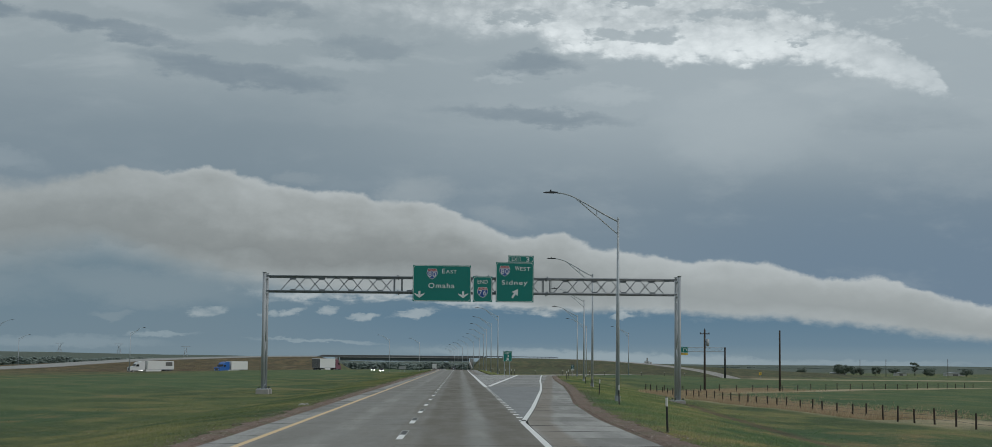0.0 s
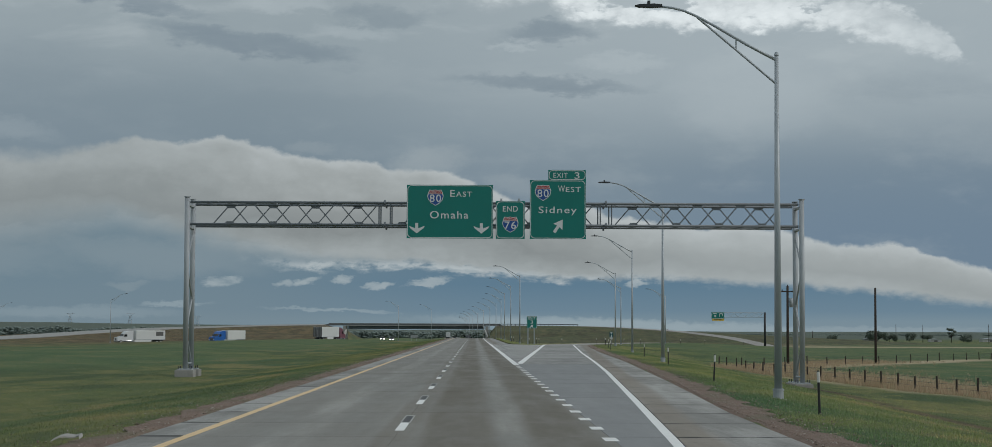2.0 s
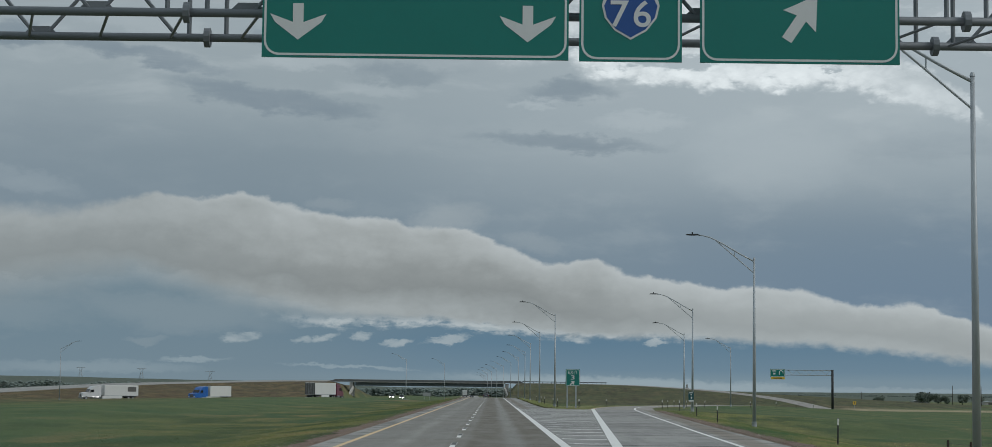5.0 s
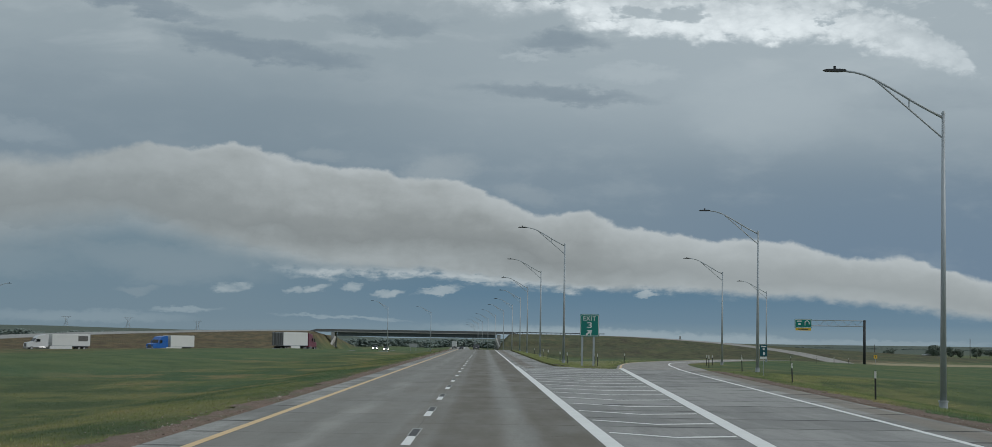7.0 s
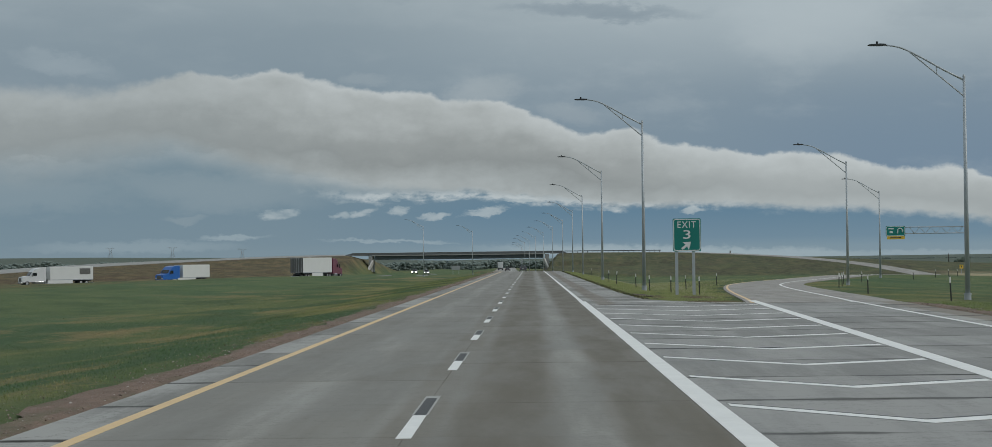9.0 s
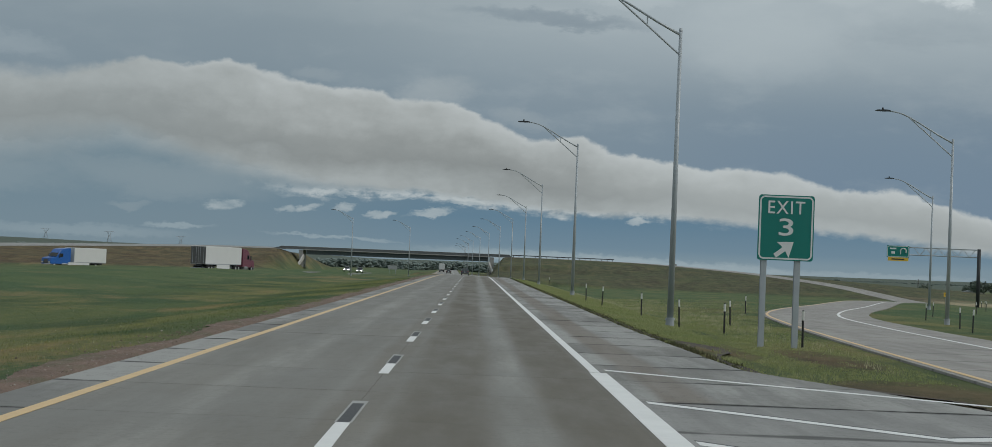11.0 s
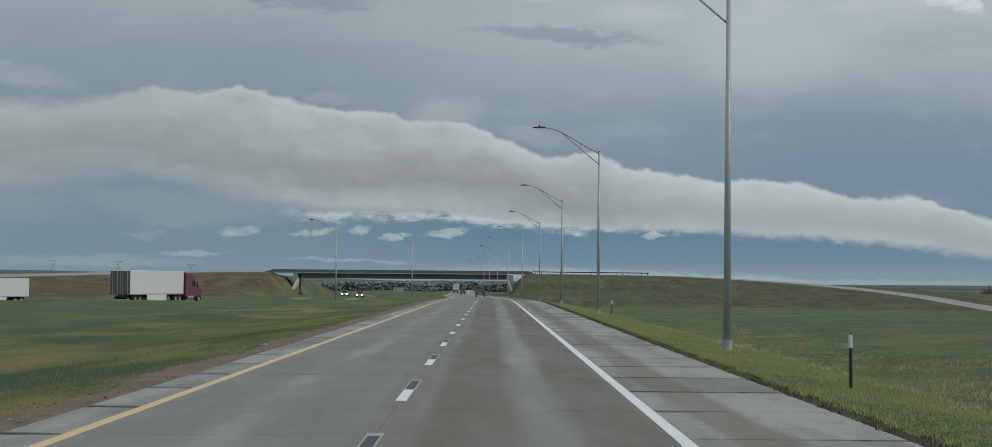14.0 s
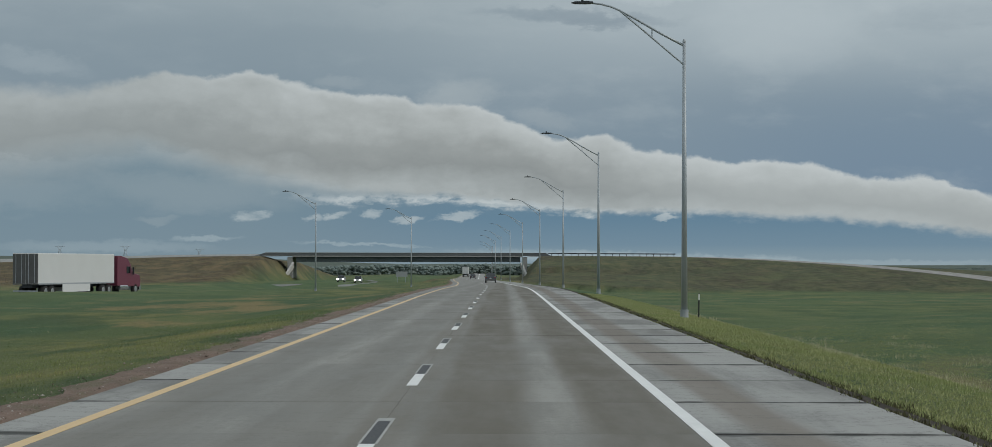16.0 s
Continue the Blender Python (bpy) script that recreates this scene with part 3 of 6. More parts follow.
def lie(x, y, raw=False):
    """Height of the land."""
    x, y = np.asarray(x, float), np.asarray(y, float)
    rx, rz = road_x(y), road_z(y)
    left, right = x - rx < 0, np.where(y < 300, exit_edge(y), nose_edge(y) + rx)
    dl, dr = np.clip(-4.55 + rx - x, 0, None), np.clip(x - right, 0, None)
    floor = -1.45 - 1.0 * smooth((y - 200) / 350) - 1.3 * smooth((y - 520) / 220)
    z = np.where(left, left_base(x, y), rz + (floor - rz) * smooth(dr / 13))
    z = z + 0.10 * ripple(x, y, 14.0, 1.0) * np.clip((np.minimum(dl, 1e9) + dr) / 12, 0, 1)
    hill = smooth((y - 1400) / 2600)
    z = z + hill * (6.0 + 5.0 * ripple(x, y, 900.0, 2.0)) * (1 + 0.9 * smooth((-x - 100) / 1500))
    # low ridge far across the fields
    z = z + 13.0 * smooth((-x - 230 + 60 * ripple(x, y, 400.0, 5.0)) / 480) * smooth((y - 1500) / 1500)
    base = z
    for line, half, grade, cutting in ((WEST, 4.8, 0.05, 0.3), (SLIP, 3.6, 0.05, 0.3), (RAMP, 6.5, 0.042, 0.3), (LOOP, 6.0, 0.042, 0.3)):
        r, h = to_line(x, y, line)
        d = np.clip(r - half, 0, None)
        z = np.clip(z, h - 0.06 - grade * d, h - 0.06 + cutting * d)
    # the motorway cuts through the fill under the overpass
    west, east = np.interp(y, [600, 934], [-57.2, -61.2]), np.interp(y, [530, 700, 900], [6.6, 6.6, 7.0])
    cut = np.where(x < (west + east) / 2, np.clip(west - x, 0, None) * 1.6, np.clip(x - east, 0, None) * 1.3)
    z = np.where(y > 600, np.minimum(z, np.maximum(rz - 0.9 * (x < rx - 10) + cut, base)), z)
    inside = (dl <= 0) & (dr <= 0)
    z = np.where(inside, rz - 0.1, z)
    return (z, base) if raw else z


def spaced(stops):
    """Grid lines: (start, step) pairs, growing to the last start."""
    out = []
    for (a, s), (b, _) in zip(stops, stops[1:]):
        out += list(np.arange(a, b - 1e-6, s))
    return np.array(out + [stops[-1][0]])


def mesh_object(name, verts, faces, mat, parent=None, smooth_faces=False):
    me = bpy.data.meshes.new(name)
    me.from_pydata([tuple(v) for v in verts], [], faces)
    me.materials.append(mat)
    if smooth_faces:
        me.polygons.foreach_set("use_smooth", [True] * len(me.polygons))
    me.update()
    ob = new(name, me)
    ob.parent = parent
    return ob


def ground():
    xs = spaced([(-4500, 500), (-1500, 150), (-600, 40), (-240, 12), (-120, 5), (-40, 2), (-16, 0.8), (34, 2), (60, 4), (140, 15), (320, 60), (800, 200), (1600, 600), (4600, 1)])
    ys = spaced([(-1200, 200), (-200, 20), (0, 4), (100, 2), (500, 3), (640, 4), (1000, 12), (1300, 50), (1900, 150), (4900, 1)])
    gx, gy = np.meshgrid(xs, ys)
    z, base = lie(gx, gy, True)
    co = np.stack([gx, gy, z], -1).reshape(-1, 3)
    nx, ny = len(xs), len(ys)
    i = (np.arange(ny - 1)[:, None] * nx + np.arange(nx - 1)).ravel()
    me = bpy.data.meshes.new("ground")
    quads = np.stack([i, i + 1, i + nx + 1, i + nx], -1)
    me.vertices.add(len(co))
    me.vertices.foreach_set("co", co.ravel())
    me.loops.add(quads.size)
    me.loops.foreach_set("vertex_index", quads.ravel().astype(np.int32))
    me.polygons.add(len(quads))
    me.polygons.foreach_set("loop_start", np.arange(0, quads.size, 4, dtype=np.int32))
    me.polygons.foreach_set("use_smooth", np.ones(len(quads), bool))
    rise = (z - base).ravel()
    x, y = gx.ravel(), gy.ravel()
    bare = np.clip(rise / 0.5, 0, 1) * np.clip((y - 560) / 90, 0, 1)
    bare = np.maximum(bare, 0.8 * smooth((-x - 95 + 25 * ripple(x, y, 60.0)) / 40) * smooth((y - 380) / 60) * (y < 1000))
    post = 23.3 + 0.06 * (212 - y)
    bare = np.maximum(bare, 0.5 * smooth((-x - 50 + 14 * ripple(x, y, 30.0)) / 30) * smooth((y - 330) / 90) * smooth((640 - y) / 60))
    dry = smooth((x - post + 2.2) / 1.5) * smooth((post + 8.5 + 2 * ripple(x, y, 9.0, 2.0) - x) / 3) * smooth((y - 96) / 10) * smooth((232 - y) / 15) * (0.65 + 0.35 * ripple(x, y, 7.0))
    back = x - 24.3 - 0.62 * (y - 212)
    dry = np.maximum(dry, smooth((5 - np.abs(back)) / 3) * (y > 214) * (y < 330))
    dry = np.maximum(dry, 0.8 * smooth((x - 112) / 14) * smooth((y - 640) / 30) * smooth((790 - y) / 40))
    track = to_line(x, y, spline([(16.0, 70, 0), (17.2, 94, 0), (17.9, 105, 0), (18.0, 119.5, 0), (19.3, 139, 0), (20.5, 160, 0)]))[0]
    bare = np.maximum(bare, 0.9 * smooth((1.0 - track) / 0.5))
    # trodden earth at the tip of the gore
    nose = np.maximum(smooth((1.3 - np.hypot((x - 7.7) * 1.1, (y - 319) * 0.3)) / 0.7), np.maximum(smooth((1.6 - np.hypot((x - 10.1) * 1.2, (y - 318) * 0.22)) / 0.9), smooth((2.4 - np.hypot(x - 9.4, (y - 305) * 0.5)) / 1.0)))
    bare = np.maximum(bare, nose * (y > 299) * (y < 332))
    bare = np.maximum(bare, 0.75 * smooth((4.5 - np.hypot(x - 14.8, (y - 388) * 0.3)) / 3.0) * (0.8 + 0.4 * ripple(x, y, 5.0, 4.0)))
    lush = smooth((-x - 18 + 6 * ripple(x, y, 25.0, 3.0)) / 10) * smooth((70 + x) / 25) + 0.8 * smooth((x - 12) / 5) * smooth((60 - x) / 20) * smooth((y - 380) / 40) * smooth((720 - y) / 40)
    bare = np.where((x > 4) & (y > 480), bare * (0.82 + 0.25 * ripple(x, y, 16.0)), bare)
    lush = np.maximum(lush, 0.9 * smooth((x - 25) / 8) * smooth((y - 60) / 60) * smooth((640 - y) / 80) * (1 - 0.15 * smooth((y - 230) / 60)))
    lush = np.maximum(lush, 0.6 * (x > 6) * smooth((y - 480) / 60) * smooth((1000 - y) / 60))
    col = np.stack([np.clip(bare, 0, 1), np.clip(dry, 0, 1), np.clip(lush, 0, 1), np.ones_like(x)], -1)
    me.attributes.new("zone", "FLOAT_COLOR", "POINT").data.foreach_set("color", col.ravel().astype(np.float32))
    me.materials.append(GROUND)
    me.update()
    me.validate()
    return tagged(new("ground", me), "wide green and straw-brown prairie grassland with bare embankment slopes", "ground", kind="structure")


ground()


def ribbon(ys, x0, x1, z, thick, name, mat, parent=None):
    """A paved strip along the road between two edges, with a thickness."""
    v, f = [], []
    for y, a, b, h in zip(ys, x0, x1, z):
        v += [(a, y, h), (b, y, h), (a, y, h - thick), (b, y, h - thick)]
    for k in range(len(ys) - 1):
        i, j = 4 * k, 4 * k + 4
        f += [(i, i + 1, j + 1, j), (i + 2, j + 2, j + 3, i + 3), (i, j, j + 2, i + 2), (i + 1, i + 3, j + 3, j + 1)]
    e = 4 * (len(ys) - 1)
    f += [(0, 2, 3, 1), (e, e + 1, e + 3, e + 2)]
    return mesh_object(name, v, f, mat, parent)


def path_strip(line, off0, off1, lift, thick, name, mat, parent=None, bank=None):
    """A strip along a plan line, between two offsets to its right. bank: cross slope for each place, positive rising to the right."""
    d = np.gradient(line[:, :2], axis=0)
    d /= np.linalg.norm(d, axis=1)[:, None]
    side = np.stack([d[:, 1], -d[:, 0]], 1)
    v, f = [], []
    bank = np.zeros(len(line)) if bank is None else bank
    for q, s, g in zip(line, side, bank):
        low = min(off0 * g, off1 * g)
        for o, h in ((off0, 0), (off1, 0), (off0, -thick), (off1, -thick)):
            v.append((q[0] + s[0] * o, q[1] + s[1] * o, q[2] + lift + o * g - low + h))
    for k in range(len(line) - 1):
        i, j = 4 * k, 4 * k + 4
        f += [(i, i + 1, j + 1, j), (i + 2, j + 2, j + 3, i + 3), (i, j, j + 2, i + 2), (i + 1, i + 3, j + 3, j + 1)]
    e = 4 * (len(line) - 1)
    f += [(0, 2, 3, 1), (e, e + 1, e + 3, e + 2)]
    return mesh_object(name, v, f, mat, parent)


SLAB = 4.72
GAP = 0.03


def empty(name, label="", category="", kind="", group=""):
    return tagged(new(name), label, category, group, kind)


def straight_slabs(name, label, x0, x1, mat, y_end, count, gap=0.006):
    """Concrete slabs between two lines parallel to the road: those near the camera's way as single pieces, the rest joined."""
    top = empty(name, label, "road", "structure")
    shared = None
    y = -40.0
    for k in range(count):
        if shared is None:
            v = [(a, b, c) for a in (x0 + 0.001, x1 - 0.001) for b in (gap / 2, SLAB - gap / 2) for c in (-0.12, -0.006)]
            v += [(a, b, 0.0) for a in (x0 + 0.004, x1 - 0.004) for b in (gap / 2 + 0.004, SLAB - gap / 2 - 0.004)]
            f = [(0, 1, 3, 2), (4, 6, 7, 5), (0, 4, 5, 1), (2, 3, 7, 6), (8, 10, 11, 9), (1, 5, 10, 8), (3, 9, 11, 7), (1, 8, 9, 3), (5, 7, 11, 10)]
            ob = mesh_object("slab", v, f, mat, top)
            shared = ob.data
        else:
            ob = new("slab", shared)
            ob.parent = top
        ob.location = (0, y, random.uniform(-0.003, 0.003))
        y += SLAB
    ys = np.arange(y, y_end, 8.0)
    ribbon(ys, x0 + road_x(ys), x1 + road_x(ys), road_z(ys), 0.12, "far_pavement", mat, top)
    return top


straight_slabs("road_left_lane", "damp grey concrete motorway lane with faint wheel tracks", -3.66, 0.0, CONCRETE_LANE, 1500, 112)
straight_slabs("road_right_lane", "damp grey concrete motorway lane with brown wheel tracks", 0.0, 3.78, CONCRETE_LANE, 1500, 112)
straight_slabs("road_left_shoulder", "pale concrete inner shoulder beside the yellow line", -4.5, -3.66, CONCRETE_SHOULDER, 1500, 112, 0.03)

# joint filler under the slabs
YS = np.arange(-60, 1500, 6.0)
ribbon(YS, -4.47 + road_x(YS), 6.4 + road_x(YS), road_z(YS) - 0.035, 0.06, "road_joint_filler", JOINT)
tagged(bpy.data.objects["road_joint_filler"], "dark filler in the pavement joints", "joint", kind="structure")


def skew_slabs(name, label, left, right, z, mat, stretches, gap=GAP):
    """Concrete slabs between two lines that may spread apart."""
    top = empty(name, label, "road", "structure")
    for y0, y1 in stretches:
        cuts = -40 + SLAB * np.arange(math.ceil((y0 + 40) / SLAB - 1e-6), math.floor((y1 + 40) / SLAB + 1e-6) + 1)
        for a, b in zip(cuts, cuts[1:]):
            ys = np.array([a + gap / 2, b - gap / 2])
            l, r = left(ys) + gap / 2, right(ys) - gap / 2
            if (r - l).max() < 0.15:
                continue
            ribbon(ys, l, np.maximum(r, l + 0.02), z(ys) + random.uniform(-0.003, 0.003), 0.12, "slab", mat, top)
    return top


def outer_left(y):
    """Left edge of the outer shoulder: the exit's edge line, then the motorway's."""
    return np.where(np.asarray(y) < 305, exit_line(y) + 0.12, 3.78 + road_x(y))


skew_slabs("road_exit_shoulder", "pale concrete outer shoulder with dark transverse joints", outer_left, exit_edge, road_z, CONCRETE_EXIT, [(-40, 300)])
skew_slabs("road_outer_shoulder", "pale concrete outer shoulder with dark transverse joints", lambda y: 3.78 + road_x(y), lambda y: nose_edge(y) + road_x(y), road_z, CONCRETE_SHOULDER, [(299.5, 640)])
ys = np.arange(640, 1500, 8.0)
ribbon(ys, 3.78 + road_x(ys), 6.45 + road_x(ys), road_z(ys), 0.12, "road_far_shoulder", CONCRETE_SHOULDER)
tagged(bpy.data.objects["road_far_shoulder"], "pale concrete shoulder running under the overpass", "road", kind="structure")
skew_slabs("road_exit_lane", "smooth blue-grey concrete exit lane", lambda y: np.full(np.shape(y), 3.78), lambda y: np.maximum(exit_line(y) + 0.12, 3.8), road_z, CONCRETE_LANE_EXIT, [(62, 154.08)], 0.006)
skew_slabs("road_gore", "grey concrete exit lane and gore with dark transverse joints", lambda y: np.full(np.shape(y), 3.78), lambda y: np.maximum(exit_line(y) + 0.12, 3.8), road_z, CONCRETE_RAMP, [(153, 304)], 0.02)
ys = np.arange(60, 306, 6.0)
ribbon(ys, np.full(len(ys), 6.0), np.maximum(exit_edge(ys) - 0.1, 6.3), road_z(ys) - 0.036, 0.06, "exit_joint_filler", JOINT)
tagged(bpy.data.objects["exit_joint_filler"], "dark filler in the exit lane's joints", "joint", kind="structure")

RAMP_ROAD = path_strip(RAMP, -2.4, 4.0, -0.004, 0.15, "road_ramp", CONCRETE_CURVE, None, 0.02 * smooth((RAMP[:, 1] - 560) / 120))
tagged(RAMP_ROAD, "pale concrete exit ramp curving away and climbing to the overpass", "road", kind="structure")
for nm, ln, a, b, lab in (("road_loop", LOOP, -5.0, 5.0, "pale concrete ramp descending from the overpass"), ("road_opposite", WEST, -4.6, 4.6, "pale concrete opposite carriageway"), ("road_slip", SLIP, -3.4, 3.4, "pale concrete slip road across the median")):
    tagged(path_strip(ln, a, b, 0.0, 0.15, nm, CONCRETE_FAR if nm == "road_loop" else CONCRETE_WEST, None, 0.055 * smooth((ln[:, 1] - 560) / 120) if nm == "road_loop" else None), lab, "road", kind="structure")


def verge(name, label, edge, sign, z, y0, y1, broad=1.0, bulge=0.0, mat=VERGE):
    """Bare gravel strip beside the pavement with a ragged outer edge."""
    ys = np.arange(y0, y1, 0.5)
    wid = np.clip(broad * np.array([0.5 + 0.45 * noise.noise((y * 0.11, sign, 0)) + 0.4 * noise.noise((y * 0.45, sign, 4)) + 0.15 * noise.noise((y * 1.3, sign, 8)) for y in ys]), 0.02, None)
    wid = wid + bulge * np.exp(-((ys - 318.5) / 3.6) ** 2) + 0.6 * bulge * np.exp(-((ys - 306) / 2.0) ** 2)
    e, h = edge(ys), z(ys)
    cols = []
    for q, drop in ((0.0 * wid, 0.02), (0.16 * broad + 0 * wid, 0.045), (wid + 0.16 * broad, 0.09)):
        x = e + sign * q
        cols.append(np.stack([x, ys, np.where(q > 0.03, np.maximum(h - drop, lie(x, ys) + 0.035), h - drop)], -1))
    v = np.stack(cols, 1).reshape(-1, 3)
    f = []
    for k in range(1, len(ys)):
        for c in (0, 1):
            i = 3 * (k - 1) + c
            quad = (i, i + 1, i + 4, i + 3)
            f.append(quad if sign > 0 else quad[::-1])
    return tagged(mesh_object(name, v, f, mat, smooth_faces=True), label, "gravel verge", kind="structure")


verge("verge_left", "reddish bare gravel strip beside the inner shoulder", lambda y: -4.5 + road_x(y), -1, road_z, -30, 800, 0.95)
verge("verge_exit", "reddish bare gravel strip beside the exit shoulder", exit_edge, 1, road_z, -30, 300, 1.3)
verge("verge_right", "thin ragged strip of bare earth beside the outer shoulder", lambda y: nose_edge(y) + road_x(y), 1, road_z, 301, 640, 0.16, 1.1, EDGE_SOIL)

# ---- road markings ----
LIFT = 0.005


def marking(name, label, mat, ys, x0, x1, parent=None):
    ob = ribbon(ys, x0, x1, road_z(ys) + LIFT, 0.004, name, mat, parent)
    return ob if parent else tagged(ob, label, "road marking", kind="structure")


ys = np.arange(-40, 1400, 5.0)
marking("yellow_edge_line", "solid yellow inner edge line", PAINT_YELLOW, ys, -3.72 + road_x(ys), -3.54 + road_x(ys))
ys = np.array([-40.0, 62.0])
marking("white_edge_line_near", "solid white outer edge line", PAINT_WHITE, ys, exit_line(ys) - 0.07, exit_line(ys) + 0.1)
ys = np.arange(62, 306, 2.0)
marking("white_exit_line", "solid white edge line of the exit lane", PAINT_WHITE, ys, exit_line(ys) - 0.08, exit_line(ys) + 0.1)
ys = np.arange(150.5, 308, 2.0)
marking("white_gore_line", "broad white line beside the gore", PAINT_WHITE, ys, 3.58 + 0 * ys, 3.90 + 0 * ys)
ys = np.arange(306.6, 1400, 5.0)
marking("white_edge_line", "solid white outer edge line", PAINT_WHITE, ys, 3.61 + road_x(ys), 3.79 + road_x(ys))
ys = np.arange(150.5, 305, 2.0)
marking("white_gore_line_exit", "broad white line between gore and exit lane", PAINT_WHITE, ys[2:], np.maximum(gore_line(ys[2:]) - 0.12, 3.965), np.maximum(gore_line(ys[2:]) + 0.24, 3.99))

dashes = empty("lane_dashes", "broken white lane line, each dash followed by a black one", "road marking", "structure")
for k in range(-6, 90):
    y = 48.0 + 12.19 * k
    for a, b, mat, nm, half in ((0, 2.95, PAINT_WHITE, "white_dash", 0.085), (2.97, 5.75, PAINT_BLACK, "black_dash", 0.075)):
        ys = np.array([y + a, y + b])
        marking(nm, "", mat, ys, -half + road_x(ys), half + road_x(ys), dashes)
    ys = np.array([y + 2.96, y + 6.2])
    ribbon(ys, -0.105 + road_x(ys), 0.105 + road_x(ys), road_z(ys) + 0.003, 0.003, "ground_slot", SLOT, dashes)
dots = empty("exit_dots", "short white dashes between motorway and exit lane", "road marking", "structure")
for y in np.arange(63.5, 150, 3.6):
    ys = np.array([y, y + 1.0])
    marking("white_dash", "", PAINT_WHITE, ys, 3.62 + 0 * ys, 3.86 + 0 * ys, dots)
chevrons = empty("gore_chevrons", "white cross bars painted in the gore", "road marking", "structure")
for y in np.arange(170.53, 299, 5.67):
    l, r = 3.98, float(gore_line(y)) - 0.14
    knee = l + 0.49 * (r - l)
    for a, b, ya, yb in ((l, knee, y + 1.3 * (knee - l), y), (knee, r, y, y + 0.55 * (r - knee))):
        for near, far, mat, nm in ((0.0, 0.42, PAINT_WHITE, "bar"), (0.43, 0.54, PAINT_BLACK, "black_bar")):
            v = [(a, ya + near, LIFT), (b, yb + near, LIFT), (b, yb + far, LIFT), (a, ya + far, LIFT)]
            v += [(q[0], q[1], 0.001) for q in v]
            mesh_object(nm, v, [(0, 1, 2, 3), (0, 4, 5, 1), (1, 5, 6, 2), (2, 6, 7, 3), (3, 7, 4, 0)], mat, chevrons)
nose_bar = [(3.93, 307.3, LIFT), (10.6, 300.3, LIFT), (10.6, 300.62, LIFT), (3.93, 307.65, LIFT)]
nose_bar += [(q[0], q[1], 0.001) for q in nose_bar]
mesh_object("bar", nose_bar, [(0, 1, 2, 3), (0, 4, 5, 1), (1, 5, 6, 2), (2, 6, 7, 3), (3, 7, 4, 0)], PAINT_WHITE, chevrons)
NEAR_RAMP = RAMP[RAMP[:, 1] < 640]
tagged(path_strip(NEAR_RAMP, -2.22, -2.06, 0.006, 0.005, "ramp_yellow_line", PAINT_YELLOW), "yellow left edge line of the ramp", "road marking", kind="structure")
tagged(path_strip(NEAR_RAMP, 2.0, 2.18, 0.006, 0.005, "ramp_white_line", PAINT_WHITE), "white right edge line of the ramp", "road marking", kind="structure")


# ---- mesh helpers ----
def part(name, bm, mat, parent=None, label="", smooth_faces=False):
    """Links a bmesh as one mesh object under a thing or under a part."""
    me = bpy.data.meshes.new(name)
    bm.to_mesh(me)
    bm.free()
    me.materials.append(mat)
    if smooth_faces:
        me.polygons.foreach_set("use_smooth", [True] * len(me.polygons))
    ob = new(name, me)
    ob.parent = parent
    return tagged(ob, label)


def box(bm, x0, x1, y0, y1, z0, z1, bevel=0.0):
    r = bmesh.ops.create_cube(bm, size=1.0, matrix=Matrix.Translation(((x0 + x1) / 2, (y0 + y1) / 2, (z0 + z1) / 2)) @ Matrix.Diagonal((x1 - x0, y1 - y0, z1 - z0, 1)))
    if bevel:
        edges = list({e for v in r["verts"] for e in v.link_edges})
        bmesh.ops.bevel(bm, geom=edges, offset=bevel, segments=2, affect="EDGES", profile=0.5)
    return bm


def rod(bm, a, b, r0, r1=None, n=10):
    """A tapered rod from a to b."""
    a, b = Vector(a), Vector(b)
    d = b - a
    m = Matrix.Translation((a + b) / 2) @ d.to_track_quat("Z", "Y").to_matrix().to_4x4()
    bmesh.ops.create_cone(bm, cap_ends=True, segments=n, radius1=r0, radius2=r0 if r1 is None else r1, depth=d.length, matrix=m)
    return bm


def pipe(bm, pts, r, n=8):
    """A bent round pipe through points."""
    pts = [Vector(q) for q in pts]
    rings = []
    for k, q in enumerate(pts):
        d = (pts[min(k + 1, len(pts) - 1)] - pts[max(k - 1, 0)]).normalized()
        u = d.cross(Vector((0, 1, 0.01))).normalized()
        v = d.cross(u)
        rad = r[k] if isinstance(r, (list, tuple)) else r
        rings.append([bm.verts.new(q + rad * (math.cos(t) * u + math.sin(t) * v)) for t in (2 * math.pi * i / n for i in range(n))])
    for p0, p1 in zip(rings, rings[1:]):
        for i in range(n):
            bm.faces.new((p0[i], p0[(i + 1) % n], p1[(i + 1) % n], p1[i]))
    bm.faces.new(rings[0][::-1])
    bm.faces.new(rings[-1])
    return bm


def slab_shape(bm, outline, y0, y1):
    """An outline in x and z drawn out from y0 to y1."""
    f = [bm.verts.new((x, y0, z)) for x, z in outline]
    b = [bm.verts.new((x, y1, z)) for x, z in outline]
    bm.faces.new(f)
    bm.faces.new(b[::-1])
    for i in range(len(f)):
        j = (i + 1) % len(f)
        bm.faces.new((f[i], b[i], b[j], f[j]))
    bmesh.ops.recalc_face_normals(bm, faces=bm.faces)
    return bm


def round_rect(x0, x1, z0, z1, r, n=5):
    out = []
    for cx, cz, a in ((x1 - r, z1 - r, 0), (x0 + r, z1 - r, 90), (x0 + r, z0 + r, 180), (x1 - r, z0 + r, 270)):
        out += [(cx + r * math.cos(radians(a + 90 * k / n)), cz + r * math.sin(radians(a + 90 * k / n))) for k in range(n + 1)]
    return out


